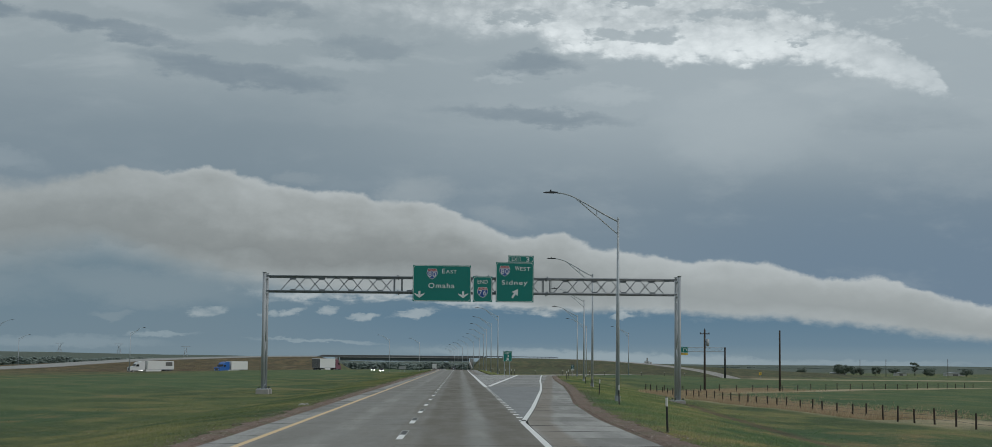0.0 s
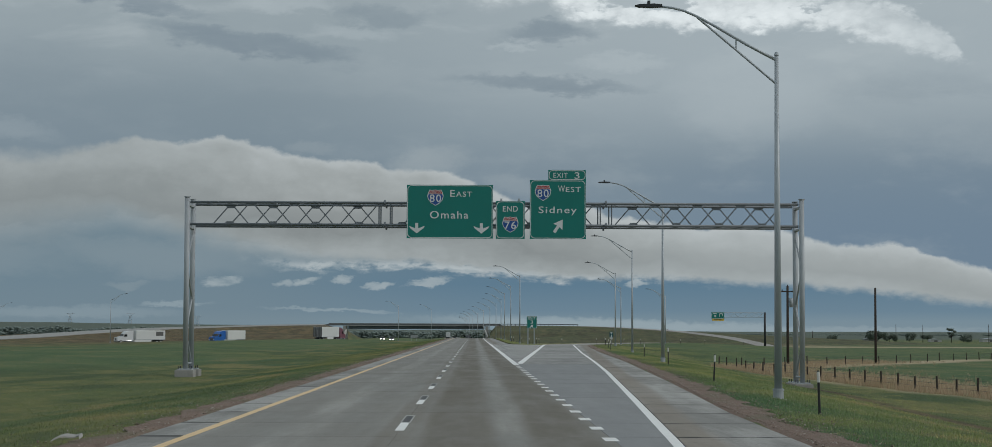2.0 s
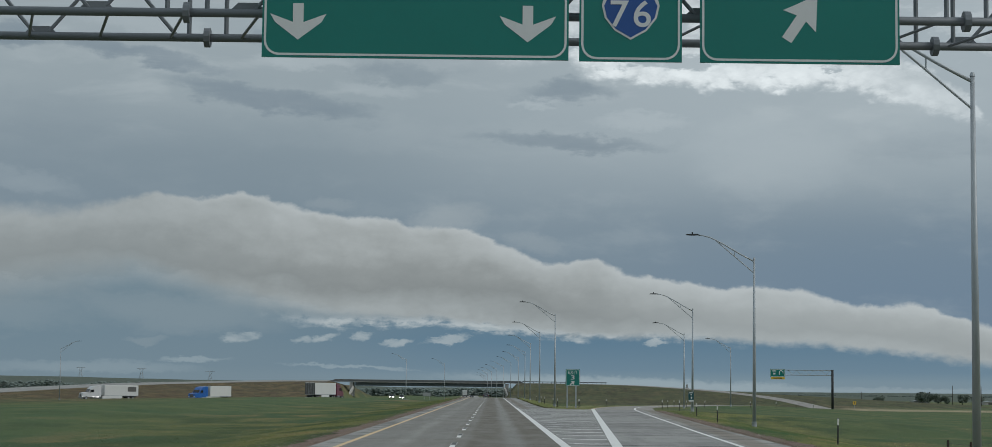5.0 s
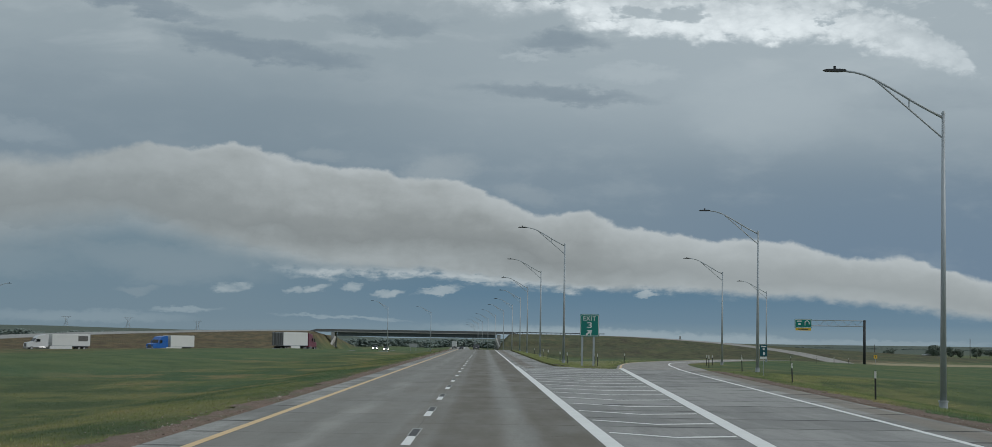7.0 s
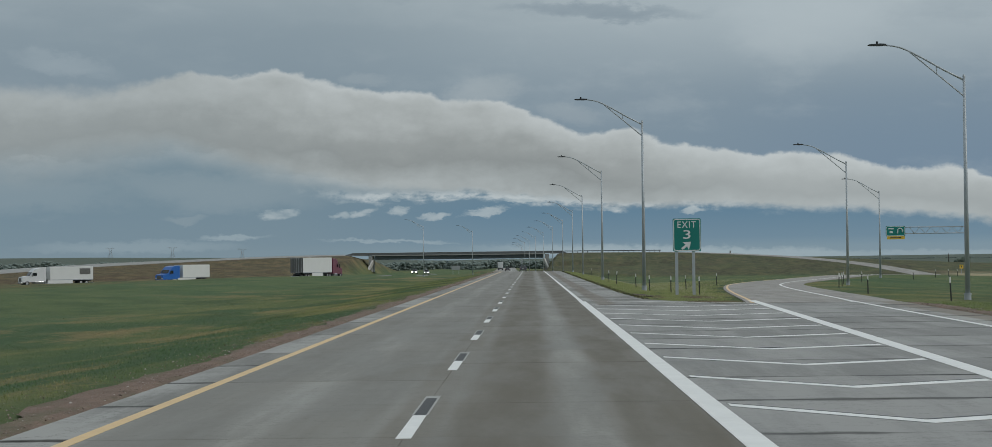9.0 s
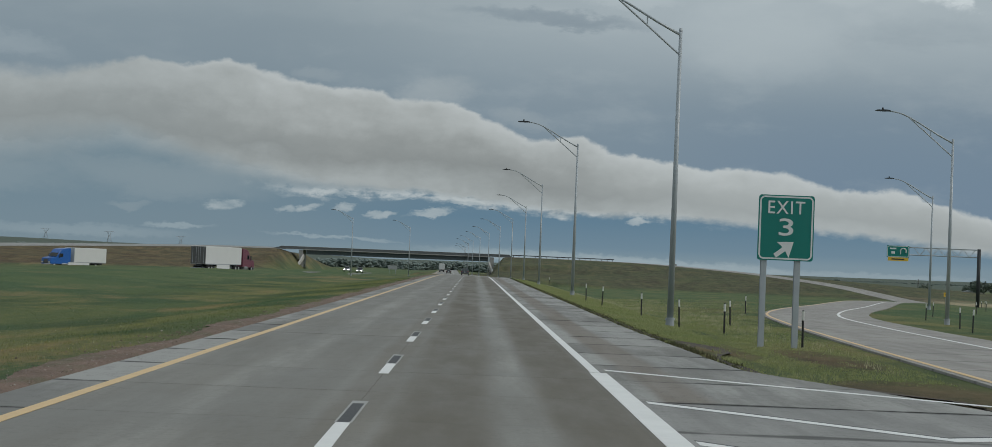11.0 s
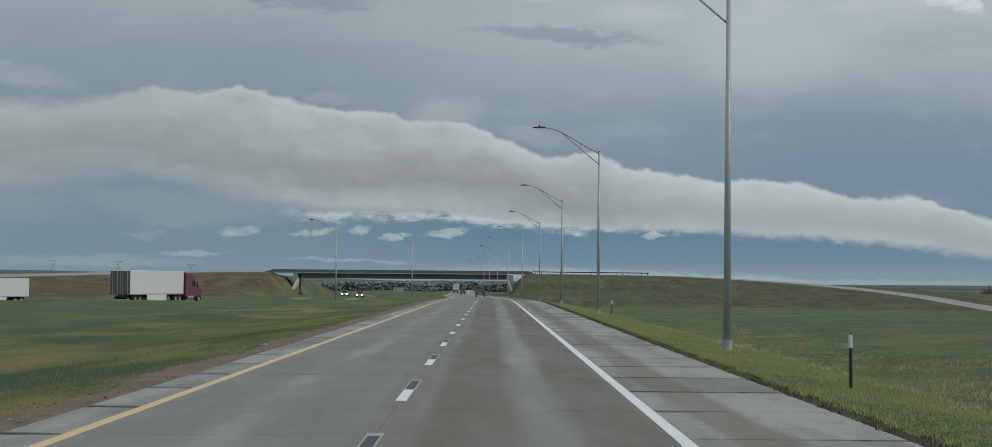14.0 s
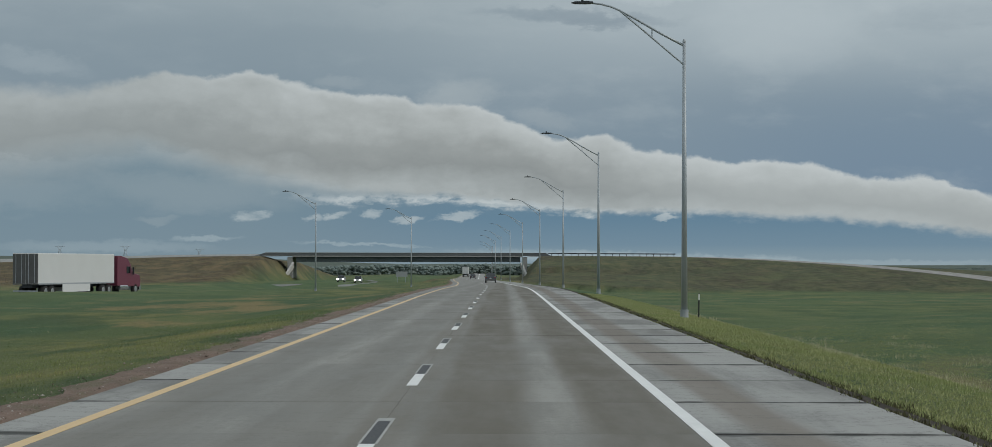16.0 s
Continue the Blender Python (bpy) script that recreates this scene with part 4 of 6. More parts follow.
def lettering(body, x0, x1, z0, z1, y, mat, parent, name="lettering"):
    """Raised letters that fill the given rectangle on a sign's face, which looks towards -y."""
    cu = bpy.data.curves.new("letters", "FONT")
    cu.body, cu.size, cu.extrude, cu.offset = body, 1.0, 0.004, 0.006
    cu.space_character = 1.16
    cu.resolution_u = 4
    tmp = bpy.data.objects.new("letters", cu)
    scene.collection.objects.link(tmp)
    bpy.context.view_layer.update()
    me = bpy.data.meshes.new_from_object(tmp.evaluated_get(bpy.context.evaluated_depsgraph_get()))
    bpy.data.objects.remove(tmp)
    bpy.data.curves.remove(cu)
    co = np.empty(len(me.vertices) * 3)
    me.vertices.foreach_get("co", co)
    co = co.reshape(-1, 3)
    lo, hi = co.min(0), co.max(0)
    out = np.empty_like(co)
    out[:, 0] = x0 + (co[:, 0] - lo[0]) / (hi[0] - lo[0]) * (x1 - x0)
    out[:, 2] = z0 + (co[:, 1] - lo[1]) / (hi[1] - lo[1]) * (z1 - z0)
    out[:, 1] = y - co[:, 2]
    me.vertices.foreach_set("co", out.ravel())
    me.materials.clear()
    me.materials.append(mat)
    me.update()
    ob = new(name, me)
    ob.parent = parent
    return ob


def flat(name, outline, y, mat, parent, thick=0.004):
    return part(name, slab_shape(bmesh.new(), outline, y - thick, y), mat, parent)


# ---- street lamps ----
def street_lamp(x, y, top_z, reach=-1, sink=0.12):
    """Tapered steel pole with a braced arm and a flat luminaire. reach: the arm's side on x."""
    g = float(lie(x, y)) - sink
    lamp = new("street_lamp")
    lamp.location = (x, y, g)
    h = top_z - g
    part("footing", rod(bmesh.new(), (0, 0, -0.5), (0, 0, 0.1), 0.26, 0.26, 16), FOOTING, lamp, "round concrete footing")
    part("base", rod(rod(bmesh.new(), (0, 0, 0.1), (0, 0, 0.36), 0.165, 0.155, 16), (0, 0, 0.36), (0, 0, 0.42), 0.18, 0.18, 16), STEEL_DULL, lamp, "flanged breakaway base")
    part("pole", rod(bmesh.new(), (0, 0, 0.4), (0, 0, h), 0.122, 0.062, 12), STEEL, lamp, "tapered galvanised pole", True)
    part("cap", rod(bmesh.new(), (0, 0, h), (0, 0, h + 0.1), 0.08, 0.05, 12), STEEL, lamp)
    s = reach
    arm = [(0, 0, h - 0.15), (s * 0.9, 0, h + 0.32), (s * 1.9, 0, h + 0.90), (s * 2.5, 0, h + 1.22), (s * 2.85, 0, h + 1.37), (s * 3.2, 0, h + 1.46), (s * 3.7, 0, h + 1.52)]
    a = part("arm", pipe(bmesh.new(), arm, [0.05, 0.048, 0.045, 0.042, 0.04, 0.038, 0.036]), STEEL, lamp, "bent steel arm", True)
    part("brace", pipe(bmesh.new(), [(0, 0, h - 0.9), (s * 1.2, 0, h + 0.12), (s * 2.45, 0, h + 1.17)], 0.036), STEEL, a)
    part("strut", rod(bmesh.new(), (s * 1.25, 0, h + 0.16), (s * 1.25, 0, h + 0.54), 0.025), STEEL, a)
    head = slab_shape(bmesh.new(), [(s * 3.55, h + 1.49), (s * 3.8, h + 1.47), (s * 4.25, h + 1.48), (s * 4.38, h + 1.52), (s * 4.25, h + 1.555), (s * 3.8, h + 1.575), (s * 3.55, h + 1.555)], -0.13, 0.13)
    lum = part("luminaire", head, STEEL_DARK, lamp, "flat dark luminaire")
    part("photocell", rod(bmesh.new(), (s * 3.95, 0, h + 1.58), (s * 3.95, 0, h + 1.68), 0.05), STEEL_DARK, lum)
    return tagged(lamp, "grey galvanised street lamp with a braced arm, on the grass verge", "street lamp", "street lamps")


for x, y, z in ((10.7, 106.1, 10.4), (14.1, 172.4, 10.4), (17.9, 239.4, 10.32), (21.4, 306.6, 10.1), (27.6, 373.3, 9.7), (42.0, 434.2, 9.4),
                (8.73, 340.5, 10.78), (8.55, 403.6, 10.68), (8.44, 467.6, 10.56), (8.62, 534.0, 10.33), (8.05, 597.0, 10.1), (6.7, 658.0, 9.85), (4.9, 722.0, 9.5), (2.9, 785.0, 9.2), (0.9, 847.0, 8.9), (-0.8, 906.0, 8.7), (-2.2, 1010.0, 8.2), (-3.0, 1080.0, 8.0), (-22.8, 631.0, 9.85), (-13.9, 699.0, 9.72)):
    street_lamp(x, y, z)
for x, y, z in ((-90.6, 510, 9.5), (-103, 410, 9.2), (-158, 660, 9.3)):
    street_lamp(x, y, z, 1)

# ---- the sign gantry ----
GY = 153.05


def gantry():
    top = new("sign_gantry")
    top.location = (0, GY, 0)
    z0, z1, back = 7.85, 9.1, 2.1
    for x, g in ((-14.87, -0.62), (19.98, -1.3)):
        for dy in (0.0, back):
            c = part("column", rod(bmesh.new(), (x, dy, g), (x, dy, 9.38), 0.148, 0.148, 18), STEEL_DULL, top, "round galvanised column", True)
            part("cap", rod(bmesh.new(), (x, dy, 9.38), (x, dy, 9.42), 0.185, 0.185, 18), STEEL_DULL, c)
            part("base_plate", box(bmesh.new(), x - 0.4, x + 0.4, dy - 0.4, dy + 0.4, g + 0.25, g + 0.31), STEEL_DULL, c)
            part("footing", box(bmesh.new(), x - 0.52, x + 0.52, dy - 0.52, dy + 0.52, g - 0.9, g + 0.25, 0.03), FOOTING, c, "square concrete footing")
            for bx, by in itertools.product((-0.32, 0.32), (-0.32, 0.32)):
                part("bolt", rod(bmesh.new(), (x + bx, dy + by, g + 0.3), (x + bx, dy + by, g + 0.46), 0.03, 0.03, 6), STEEL_DARK, c)
        zs = np.linspace(g + 0.6, 7.4, 5)
        for k, (a, b) in enumerate(zip(zs, zs[1:])):
            y0, y1 = (0.0, back) if k % 2 else (back, 0.0)
            part("brace", rod(bmesh.new(), (x, y0, a), (x, y1, b), 0.055, 0.055, 8), STEEL_DULL, top)
        part("brace", rod(bmesh.new(), (x, 0, g + 0.6), (x, back, g + 0.6), 0.055, 0.055, 8), STEEL_DULL, top)
        for z in (z0 - 0.14, z1 - 0.14):
            part("bracket", box(bmesh.new(), x - 0.1, x + 0.1, 0, back, z - 0.05, z + 0.05), STEEL_DULL, top)
    x0, x1 = -14.7, 19.8
    for dy, z in itertools.product((0.0, back), (z0, z1)):
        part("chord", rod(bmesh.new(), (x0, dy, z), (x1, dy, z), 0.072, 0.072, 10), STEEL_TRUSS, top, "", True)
    pitch = 2.44
    for dy, first, start, stop in ((0.0, -13.7, x0, -3.9), (0.0, -1.5, -3.5, 8.7), (0.0, 9.19, 9.0, x1), (back, -12.68, x0, -3.9), (back, -2.6, -3.5, 8.7), (back, 10.53, 9.0, x1)):
        x = first - pitch / 2
        while x < start:
            x += pitch
        while x + pitch / 2 < stop:
            up = x + pitch / 2
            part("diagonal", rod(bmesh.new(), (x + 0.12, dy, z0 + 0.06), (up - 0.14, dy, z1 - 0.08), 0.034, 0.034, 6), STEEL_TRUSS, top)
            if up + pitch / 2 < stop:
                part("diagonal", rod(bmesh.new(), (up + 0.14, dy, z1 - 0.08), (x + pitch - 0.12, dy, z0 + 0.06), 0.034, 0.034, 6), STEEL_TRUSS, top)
            part("gusset", slab_shape(bmesh.new(), [(up - 0.34, z1 - 0.03), (up + 0.34, z1 - 0.03), (up + 0.18, z1 - 0.2), (up - 0.18, z1 - 0.2)], dy - 0.012, dy + 0.012), STEEL_TRUSS, top)
            part("gusset", slab_shape(bmesh.new(), [(x - 0.3, z0 + 0.03), (x + 0.3, z0 + 0.03), (x + 0.16, z0 + 0.17), (x - 0.16, z0 + 0.17)], dy - 0.012, dy + 0.012), STEEL_TRUSS, top)
            x += pitch
    for x in np.arange(x0 + 0.6, x1, pitch / 2):
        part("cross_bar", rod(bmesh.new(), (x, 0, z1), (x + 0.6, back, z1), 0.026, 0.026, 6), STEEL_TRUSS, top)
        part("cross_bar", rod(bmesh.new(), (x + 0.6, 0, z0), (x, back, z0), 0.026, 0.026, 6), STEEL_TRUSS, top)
    for x in (-3.7, 8.85):
        for dy, z in itertools.product((0.0, back), (z0, z1)):
            part("flange", rod(bmesh.new(), (x - 0.05, dy, z), (x + 0.05, dy, z), 0.17, 0.17, 12), STEEL_TRUSS, top)
        for dx, dy in itertools.product((-0.32, 0.32), (0.0, back)):
            part("upright", rod(bmesh.new(), (x + dx, dy, z0), (x + dx, dy, z1), 0.04, 0.04, 8), STEEL_TRUSS, top)
    for x in (-1.9, 0.0, 1.9, 2.9, 3.9, 4.9, 7.2):
        part("sign_hanger", box(bmesh.new(), x - 0.05, x + 0.05, -0.3, -0.08, 7.2, 9.35), STEEL_TRUSS, top)
    return tagged(top, "grey tubular steel truss gantry spanning the carriageway", "sign gantry")


gantry()
SY = GY - 0.36


def panel_sign(name, label, x0, x1, z0, z1, tab=None):
    """Green guide sign with a white border inside its edge."""
    top = new(name)
    face = part("panel", box(bmesh.new(), x0, x1, SY, SY + 0.05, z0, z1), GREEN, top, "green reflective panel")
    part("back_frame", box(box(bmesh.new(), x0 + 0.1, x1 - 0.1, SY + 0.05, SY + 0.07, z0 + 0.3, z0 + 0.4), x0 + 0.1, x1 - 0.1, SY + 0.05, SY + 0.07, z1 - 0.4, z1 - 0.3), ALU, top)
    border(x0, x1, z0, z1, SY, top)
    return tagged(top, label, "guide sign", "gantry signs"), face


def border(x0, x1, z0, z1, y, parent, gap=0.03, wide=0.036, r=0.24):
    """A white rounded frame line on a sign face."""
    o, i = round_rect(x0 + gap, x1 - gap, z0 + gap, z1 - gap, r), round_rect(x0 + gap + wide, x1 - gap - wide, z0 + gap + wide, z1 - gap - wide, r - wide)
    bm = bmesh.new()
    a, b = [[bm.verts.new((q[0], y - 0.004, q[1])) for q in s] for s in (o, i)]
    for k in range(len(a)):
        j = (k + 1) % len(a)
        bm.faces.new((a[k], b[k], b[j], a[j]))
    r2 = bmesh.ops.extrude_face_region(bm, geom=bm.faces[:])
    bmesh.ops.translate(bm, verts=[v for v in r2["geom"] if isinstance(v, bmesh.types.BMVert)], vec=(0, 0.0035, 0))
    bmesh.ops.recalc_face_normals(bm, faces=bm.faces)
    return part("border", bm, WHITE, parent, "white border line")


def shield(x0, z1, number, y, parent, s=0.92):
    """Red, white and blue route shield."""
    def outline(k):
        pts = [(0.5, 0.0), (0.78, 0.16), (0.95, 0.38), (1.0, 0.6), (0.94, 0.82), (0.86, 0.985), (0.68, 0.945), (0.5, 0.985), (0.32, 0.945), (0.14, 0.985), (0.06, 0.82), (0.0, 0.6), (0.05, 0.38), (0.22, 0.16)]
        return [(x0 + s * (0.5 + (u - 0.5) * k), z1 - s + s * (0.5 + (v - 0.5) * k)) for u, v in pts]
    sh = part("route_shield", slab_shape(bmesh.new(), outline(1.0), y - 0.008, y - 0.001), WHITE, parent, "red, white and blue route shield")
    low = [(a, min(b, z1 - 0.29 * s)) for a, b in outline(0.92)]
    keep = []
    for q in low:
        if not keep or (abs(q[0] - keep[-1][0]) + abs(q[1] - keep[-1][1])) > 1e-4:
            keep.append(q)
    flat("blue_field", keep, y - 0.009, BLUE, sh)
    o = outline(0.92)
    head = [q for q in o if q[1] > z1 - 0.27 * s]
    red = [(x0 + 0.065 * s, z1 - 0.255 * s), (x0 + 0.935 * s, z1 - 0.255 * s)] + head
    flat("red_field", red, y - 0.009, RED, sh)
    lettering(number, x0 + 0.15 * s, x0 + 0.85 * s, z1 - 0.78 * s, z1 - 0.31 * s, y - 0.017, WHITE, sh, "number")
    lettering("INTERSTATE", x0 + 0.14 * s, x0 + 0.86 * s, z1 - 0.225 * s, z1 - 0.125 * s, y - 0.017, WHITE, sh)
    return sh


def arrow(x, z, angle, long, y, parent, wide=1.0):
    """A white arrow whose tip points by angle (degrees, 0 up, clockwise)."""
    pts = [(-0.1, -0.5), (0.1, -0.5), (0.1, -0.02), (0.42 * wide, -0.08), (0.0, 0.5), (-0.42 * wide, -0.08), (-0.1, -0.02)]
    c, s = math.cos(radians(-angle)), math.sin(radians(-angle))
    return flat("arrow", [(x + long * (u * c - v * s), z + long * (u * s + v * c)) for u, v in pts], y - 0.001, WHITE, parent)


def down_arrow(x, z, parent):
    pts = [(-0.075, 0.56), (0.075, 0.56), (0.075, 0.27), (0.4, 0.4), (0.33, 0.27), (0.0, 0.0), (-0.33, 0.27), (-0.4, 0.4), (-0.075, 0.27)]
    return flat("arrow", [(x + 1.12 * u, z + 1.05 * v) for u, v in pts], SY - 0.001, WHITE, parent)


def words(parent, left, top, rows, y=None):
    for body, x0, x1, z0, z1 in rows:
        lettering(body, left + x0, left + x1, top - z1, top - z0, (SY if y is None else y) - 0.005, WHITE, parent)


sign, _ = panel_sign("guide_sign", "large green motorway sign reading 80 EAST Omaha with two down arrows", -2.44, 2.43, 7.08, 10.11)
words(sign, -2.44, 10.11, [("E", 2.45, 2.72, 0.29, 0.675), ("AST", 2.78, 3.68, 0.375, 0.675), ("Omaha", 1.31, 3.49, 1.48, 1.91)])
shield(-2.44 + 1.155, 10.11 - 0.26, "80", SY, sign)
down_arrow(-2.44 + 0.57, 7.36, sign)
down_arrow(-2.44 + 4.22, 7.36, sign)

sign, _ = panel_sign("guide_sign", "small green motorway sign reading END 76", 2.6, 4.23, 7.07, 9.21)
words(sign, 2.6, 9.21, [("END", 0.39, 1.24, 0.29, 0.6)])
shield(2.6 + 0.355, 9.21 - 0.87, "76", SY, sign)
for x in (2.9, 3.9):
    part("clamp", box(bmesh.new(), x - 0.04, x + 0.04, SY + 0.05, SY + 0.12, 9.21, 9.35), STEEL_DULL, sign)

sign, _ = panel_sign("guide_sign", "green motorway sign reading EXIT 3, 80 WEST Sidney, with arrow", 4.52, 7.69, 7.07, 10.41)
words(sign, 4.52, 10.41, [("W", 1.6, 1.98, 0.31, 0.68), ("EST", 2.03, 2.88, 0.385, 0.68), ("Sidney", 0.49, 2.65, 1.5, 2.0)])
shield(4.52 + 0.28, 10.41 - 0.26, "80", SY, sign)
arrow(4.52 + 1.62, 10.41 - 2.6, 34, 0.88, SY, sign, 0.85)
part("exit_tab", box(bmesh.new(), 5.56, 7.69, SY, SY + 0.05, 10.415, 10.99), GREEN, sign, "green exit number tab")
border(5.56, 7.69, 10.40, 10.99, SY, sign, r=0.2)
words(sign, 5.56, 10.99, [("EXIT", 0.29, 1.1, 0.17, 0.44), ("3", 1.48, 1.77, 0.13, 0.5)])


# ---- the exit sign in the gore ----
def gore_sign():
    top = new("exit_sign")
    x0, x1, z0, z1, y = 9.37, 10.94, 2.31, 4.15, 324.6
    part("panel", slab_shape(bmesh.new(), round_rect(x0, x1, z0, z1, 0.08), y, y + 0.04), GREEN, top, "green reflective panel")
    border(x0, x1, z0, z1, y, top, 0.03, 0.045, 0.14)
    dx, dz = x1 - x0, z1 - z0
    words(top, x0, z1, [("EXIT", 0.17 * dx, 0.83 * dx, 0.09 * dz, 0.285 * dz), ("3", 0.37 * dx, 0.63 * dx, 0.355 * dz, 0.62 * dz)], y)
    arrow(x0 + 0.48 * dx, z1 - 0.82 * dz, 52, 0.66, y, top)
    for x in (x0 + 0.2, x1 - 0.42):
        g = float(lie(x, y)) - 0.3
        bm = box(bmesh.new(), x - 0.08, x + 0.08, y + 0.04, y + 0.06, g, z1 - 0.1)
        box(bm, x - 0.01, x + 0.01, y + 0.06, y + 0.17, g, z1 - 0.1)
        box(bm, x - 0.08, x + 0.08, y + 0.17, y + 0.19, g, z1 - 0.1)
        part("post", bm, STEEL, top, "galvanised steel post")
    return tagged(top, "green gore sign reading EXIT 3 on two steel posts", "exit sign")


gore_sign()


def far_cantilever():
    """Cantilever sign over the ramp, seen from far off."""
    top = new("cantilever_sign")
    x, y = 86.0, 576.0
    g = float(lie(x, y))
    part("post", rod(bmesh.new(), (x, y, g - 0.2), (x, y, 7.6), 0.32, 0.3, 14), STEEL_DARK, top, "dark round post", True)
    for z in (6.2, 7.45):
        part("chord", rod(bmesh.new(), (x, y, z), (x - 14.5, y, z), 0.09, 0.09, 8), STEEL_DULL, top)
    xs = np.linspace(x - 0.6, x - 11.0, 11)
    for k, (a, b) in enumerate(zip(xs, xs[1:])):
        part("diagonal", rod(bmesh.new(), (a, y, 6.2 if k % 2 else 7.45), (b, y, 7.45 if k % 2 else 6.2), 0.05, 0.05, 6), STEEL_DULL, top)
    x0, x1, z0, z1, f = 70.4, 74.15, 5.72, 7.65, y - 0.4
    part("panel", box(bmesh.new(), x0, x1, f, f + 0.06, z0, z1), GREEN, top, "green panel with a white bent arrow")
    border(x0, x1, z0, z1, f, top, 0.05, 0.08, 0.3)
    part("bar", box(box(bmesh.new(), x0 + 0.5, x0 + 1.55, f - 0.01, f, z1 - 0.6, z1 - 0.36), x0 + 0.75, x0 + 1.35, f - 0.01, f, z1 - 1.35, z1 - 0.95), WHITE, top)
    pts = [(x0 + 2.75 + 0.46 * math.cos(t), z0 + 1.1 + 0.42 * math.sin(t)) for t in np.linspace(math.pi, 0, 9)]
    pts = [(pts[0][0], z0 + 0.5)] + pts + [(pts[-1][0], z0 + 0.75)]
    part("arrow", pipe(bmesh.new(), [(a, f - 0.01, b) for a, b in pts], 0.1, 6), WHITE, top)
    part("plaque", box(bmesh.new(), x0 + 0.2, x1 - 0.1, f, f + 0.05, z0 - 0.62, z0 - 0.02), YELLOW, top, "yellow advisory plaque")
    part("bar", box(bmesh.new(), x0 + 0.8, x1 - 0.8, f - 0.008, f, z0 - 0.42, z0 - 0.22), STEEL_DARK, top)
    return tagged(top, "green cantilever sign with yellow plaque over the ramp", "cantilever sign")


far_cantilever()


def ramp_marker():
    top = new("ramp_sign")
    x, y = 19.85, 293.8
    g = float(lie(x, y))
    part("post", box(bmesh.new(), x - 0.018, x + 0.018, y, y + 0.05, g - 0.2, 1.8), STEEL_DULL, top)
    panel = part("panel", slab_shape(bmesh.new(), round_rect(x - 0.245, x + 0.245, 1.08, 1.85, 0.04), y - 0.02, y), TEAL, top, "dark blue-green panel")
    part("number_plate", slab_shape(bmesh.new(), round_rect(x - 0.23, x + 0.23, 0.92, 1.07, 0.02), y - 0.02, y), WHITE, top, "small white plate")
    part("bar", box(bmesh.new(), x - 0.17, x + 0.17, y - 0.026, y - 0.02, 1.70, 1.78), WHITE, panel)
    part("bar", box(bmesh.new(), x - 0.05, x + 0.07, y - 0.026, y - 0.02, 1.50, 1.62), WHITE, panel)
    part("bar", box(bmesh.new(), x - 0.03, x + 0.09, y - 0.026, y - 0.02, 1.18, 1.38), WHITE, panel)
    return tagged(top, "small blue-green marker sign on a post beside the ramp", "marker sign")


ramp_marker()


def warning_sign():
    top = new("warning_sign")
    x, y = 126.0, 749.0
    g = float(lie(x, y))
    part("post", box(bmesh.new(), x - 0.05, x + 0.05, y, y + 0.08, g - 0.2, g + 2.7), STEEL_DULL, top)
    panel = part("panel", slab_shape(bmesh.new(), round_rect(x - 0.55, x + 0.55, g + 1.6, g + 2.7, 0.08), y - 0.03, y), YELLOW, top, "yellow panel")
    part("bar", box(bmesh.new(), x - 0.1, x + 0.1, y - 0.04, y - 0.03, g + 1.9, g + 2.45), STEEL_DARK, panel, "dark symbol")
    return tagged(top, "yellow warning sign on a post where the ramp bends", "warning sign")


warning_sign()


# ---- delineator posts ----
def delineator():
    top = new("delineator_post")
    part("post", rod(bmesh.new(), (0, 0, -0.2), (0, 0, 0.78), 0.034, 0.032, 10), RUBBER, top, "black flexible post")
    part("sleeve", rod(bmesh.new(), (0, 0, 0.78), (0, 0, 1.04), 0.038, 0.038, 10), SLEEVE, top, "white reflective sleeve")
    part("cap", rod(bmesh.new(), (0, 0, 1.04), (0, 0, 1.07), 0.038, 0.02, 10), RUBBER, top)
    return tagged(top, "black delineator post with a white sleeve in the verge", "delineator post", "delineator posts")


SPOTS = [(7.75, 55.3), (9.8, 94.8), (10.9, 122.5), (13.3, 161.6), (15.2, 197.5), (15.7, 240.5), (17.7, 270.0), (19.7, 302.5), (19.9, 323.0), (23.4, 353), (25.0, 361),
         (9.1, 340.7), (17.4, 379.5), (12.14, 348.8), (10.1, 335.9), (10.9, 325.5), (9.06, 355.4), (8.37, 370.8), (8.3, 383.5), (9.9, 476.0), (29.0, 383.5), (33.5, 399.5), (44.5, 428.0), (53.0, 455.0), (62.0, 487.0), (72.0, 524.0)]
first = delineator()
for k, (x, y) in enumerate(SPOTS):
    at = Matrix.Translation((x, y, float(lie(x, y)))) @ pose(0, 0, 0, random.uniform(-2.5, 2.5), random.uniform(-2.5, 2.5), 0)
    if k:
        copy_thing(first, at)
    else:
        first.matrix_basis = at


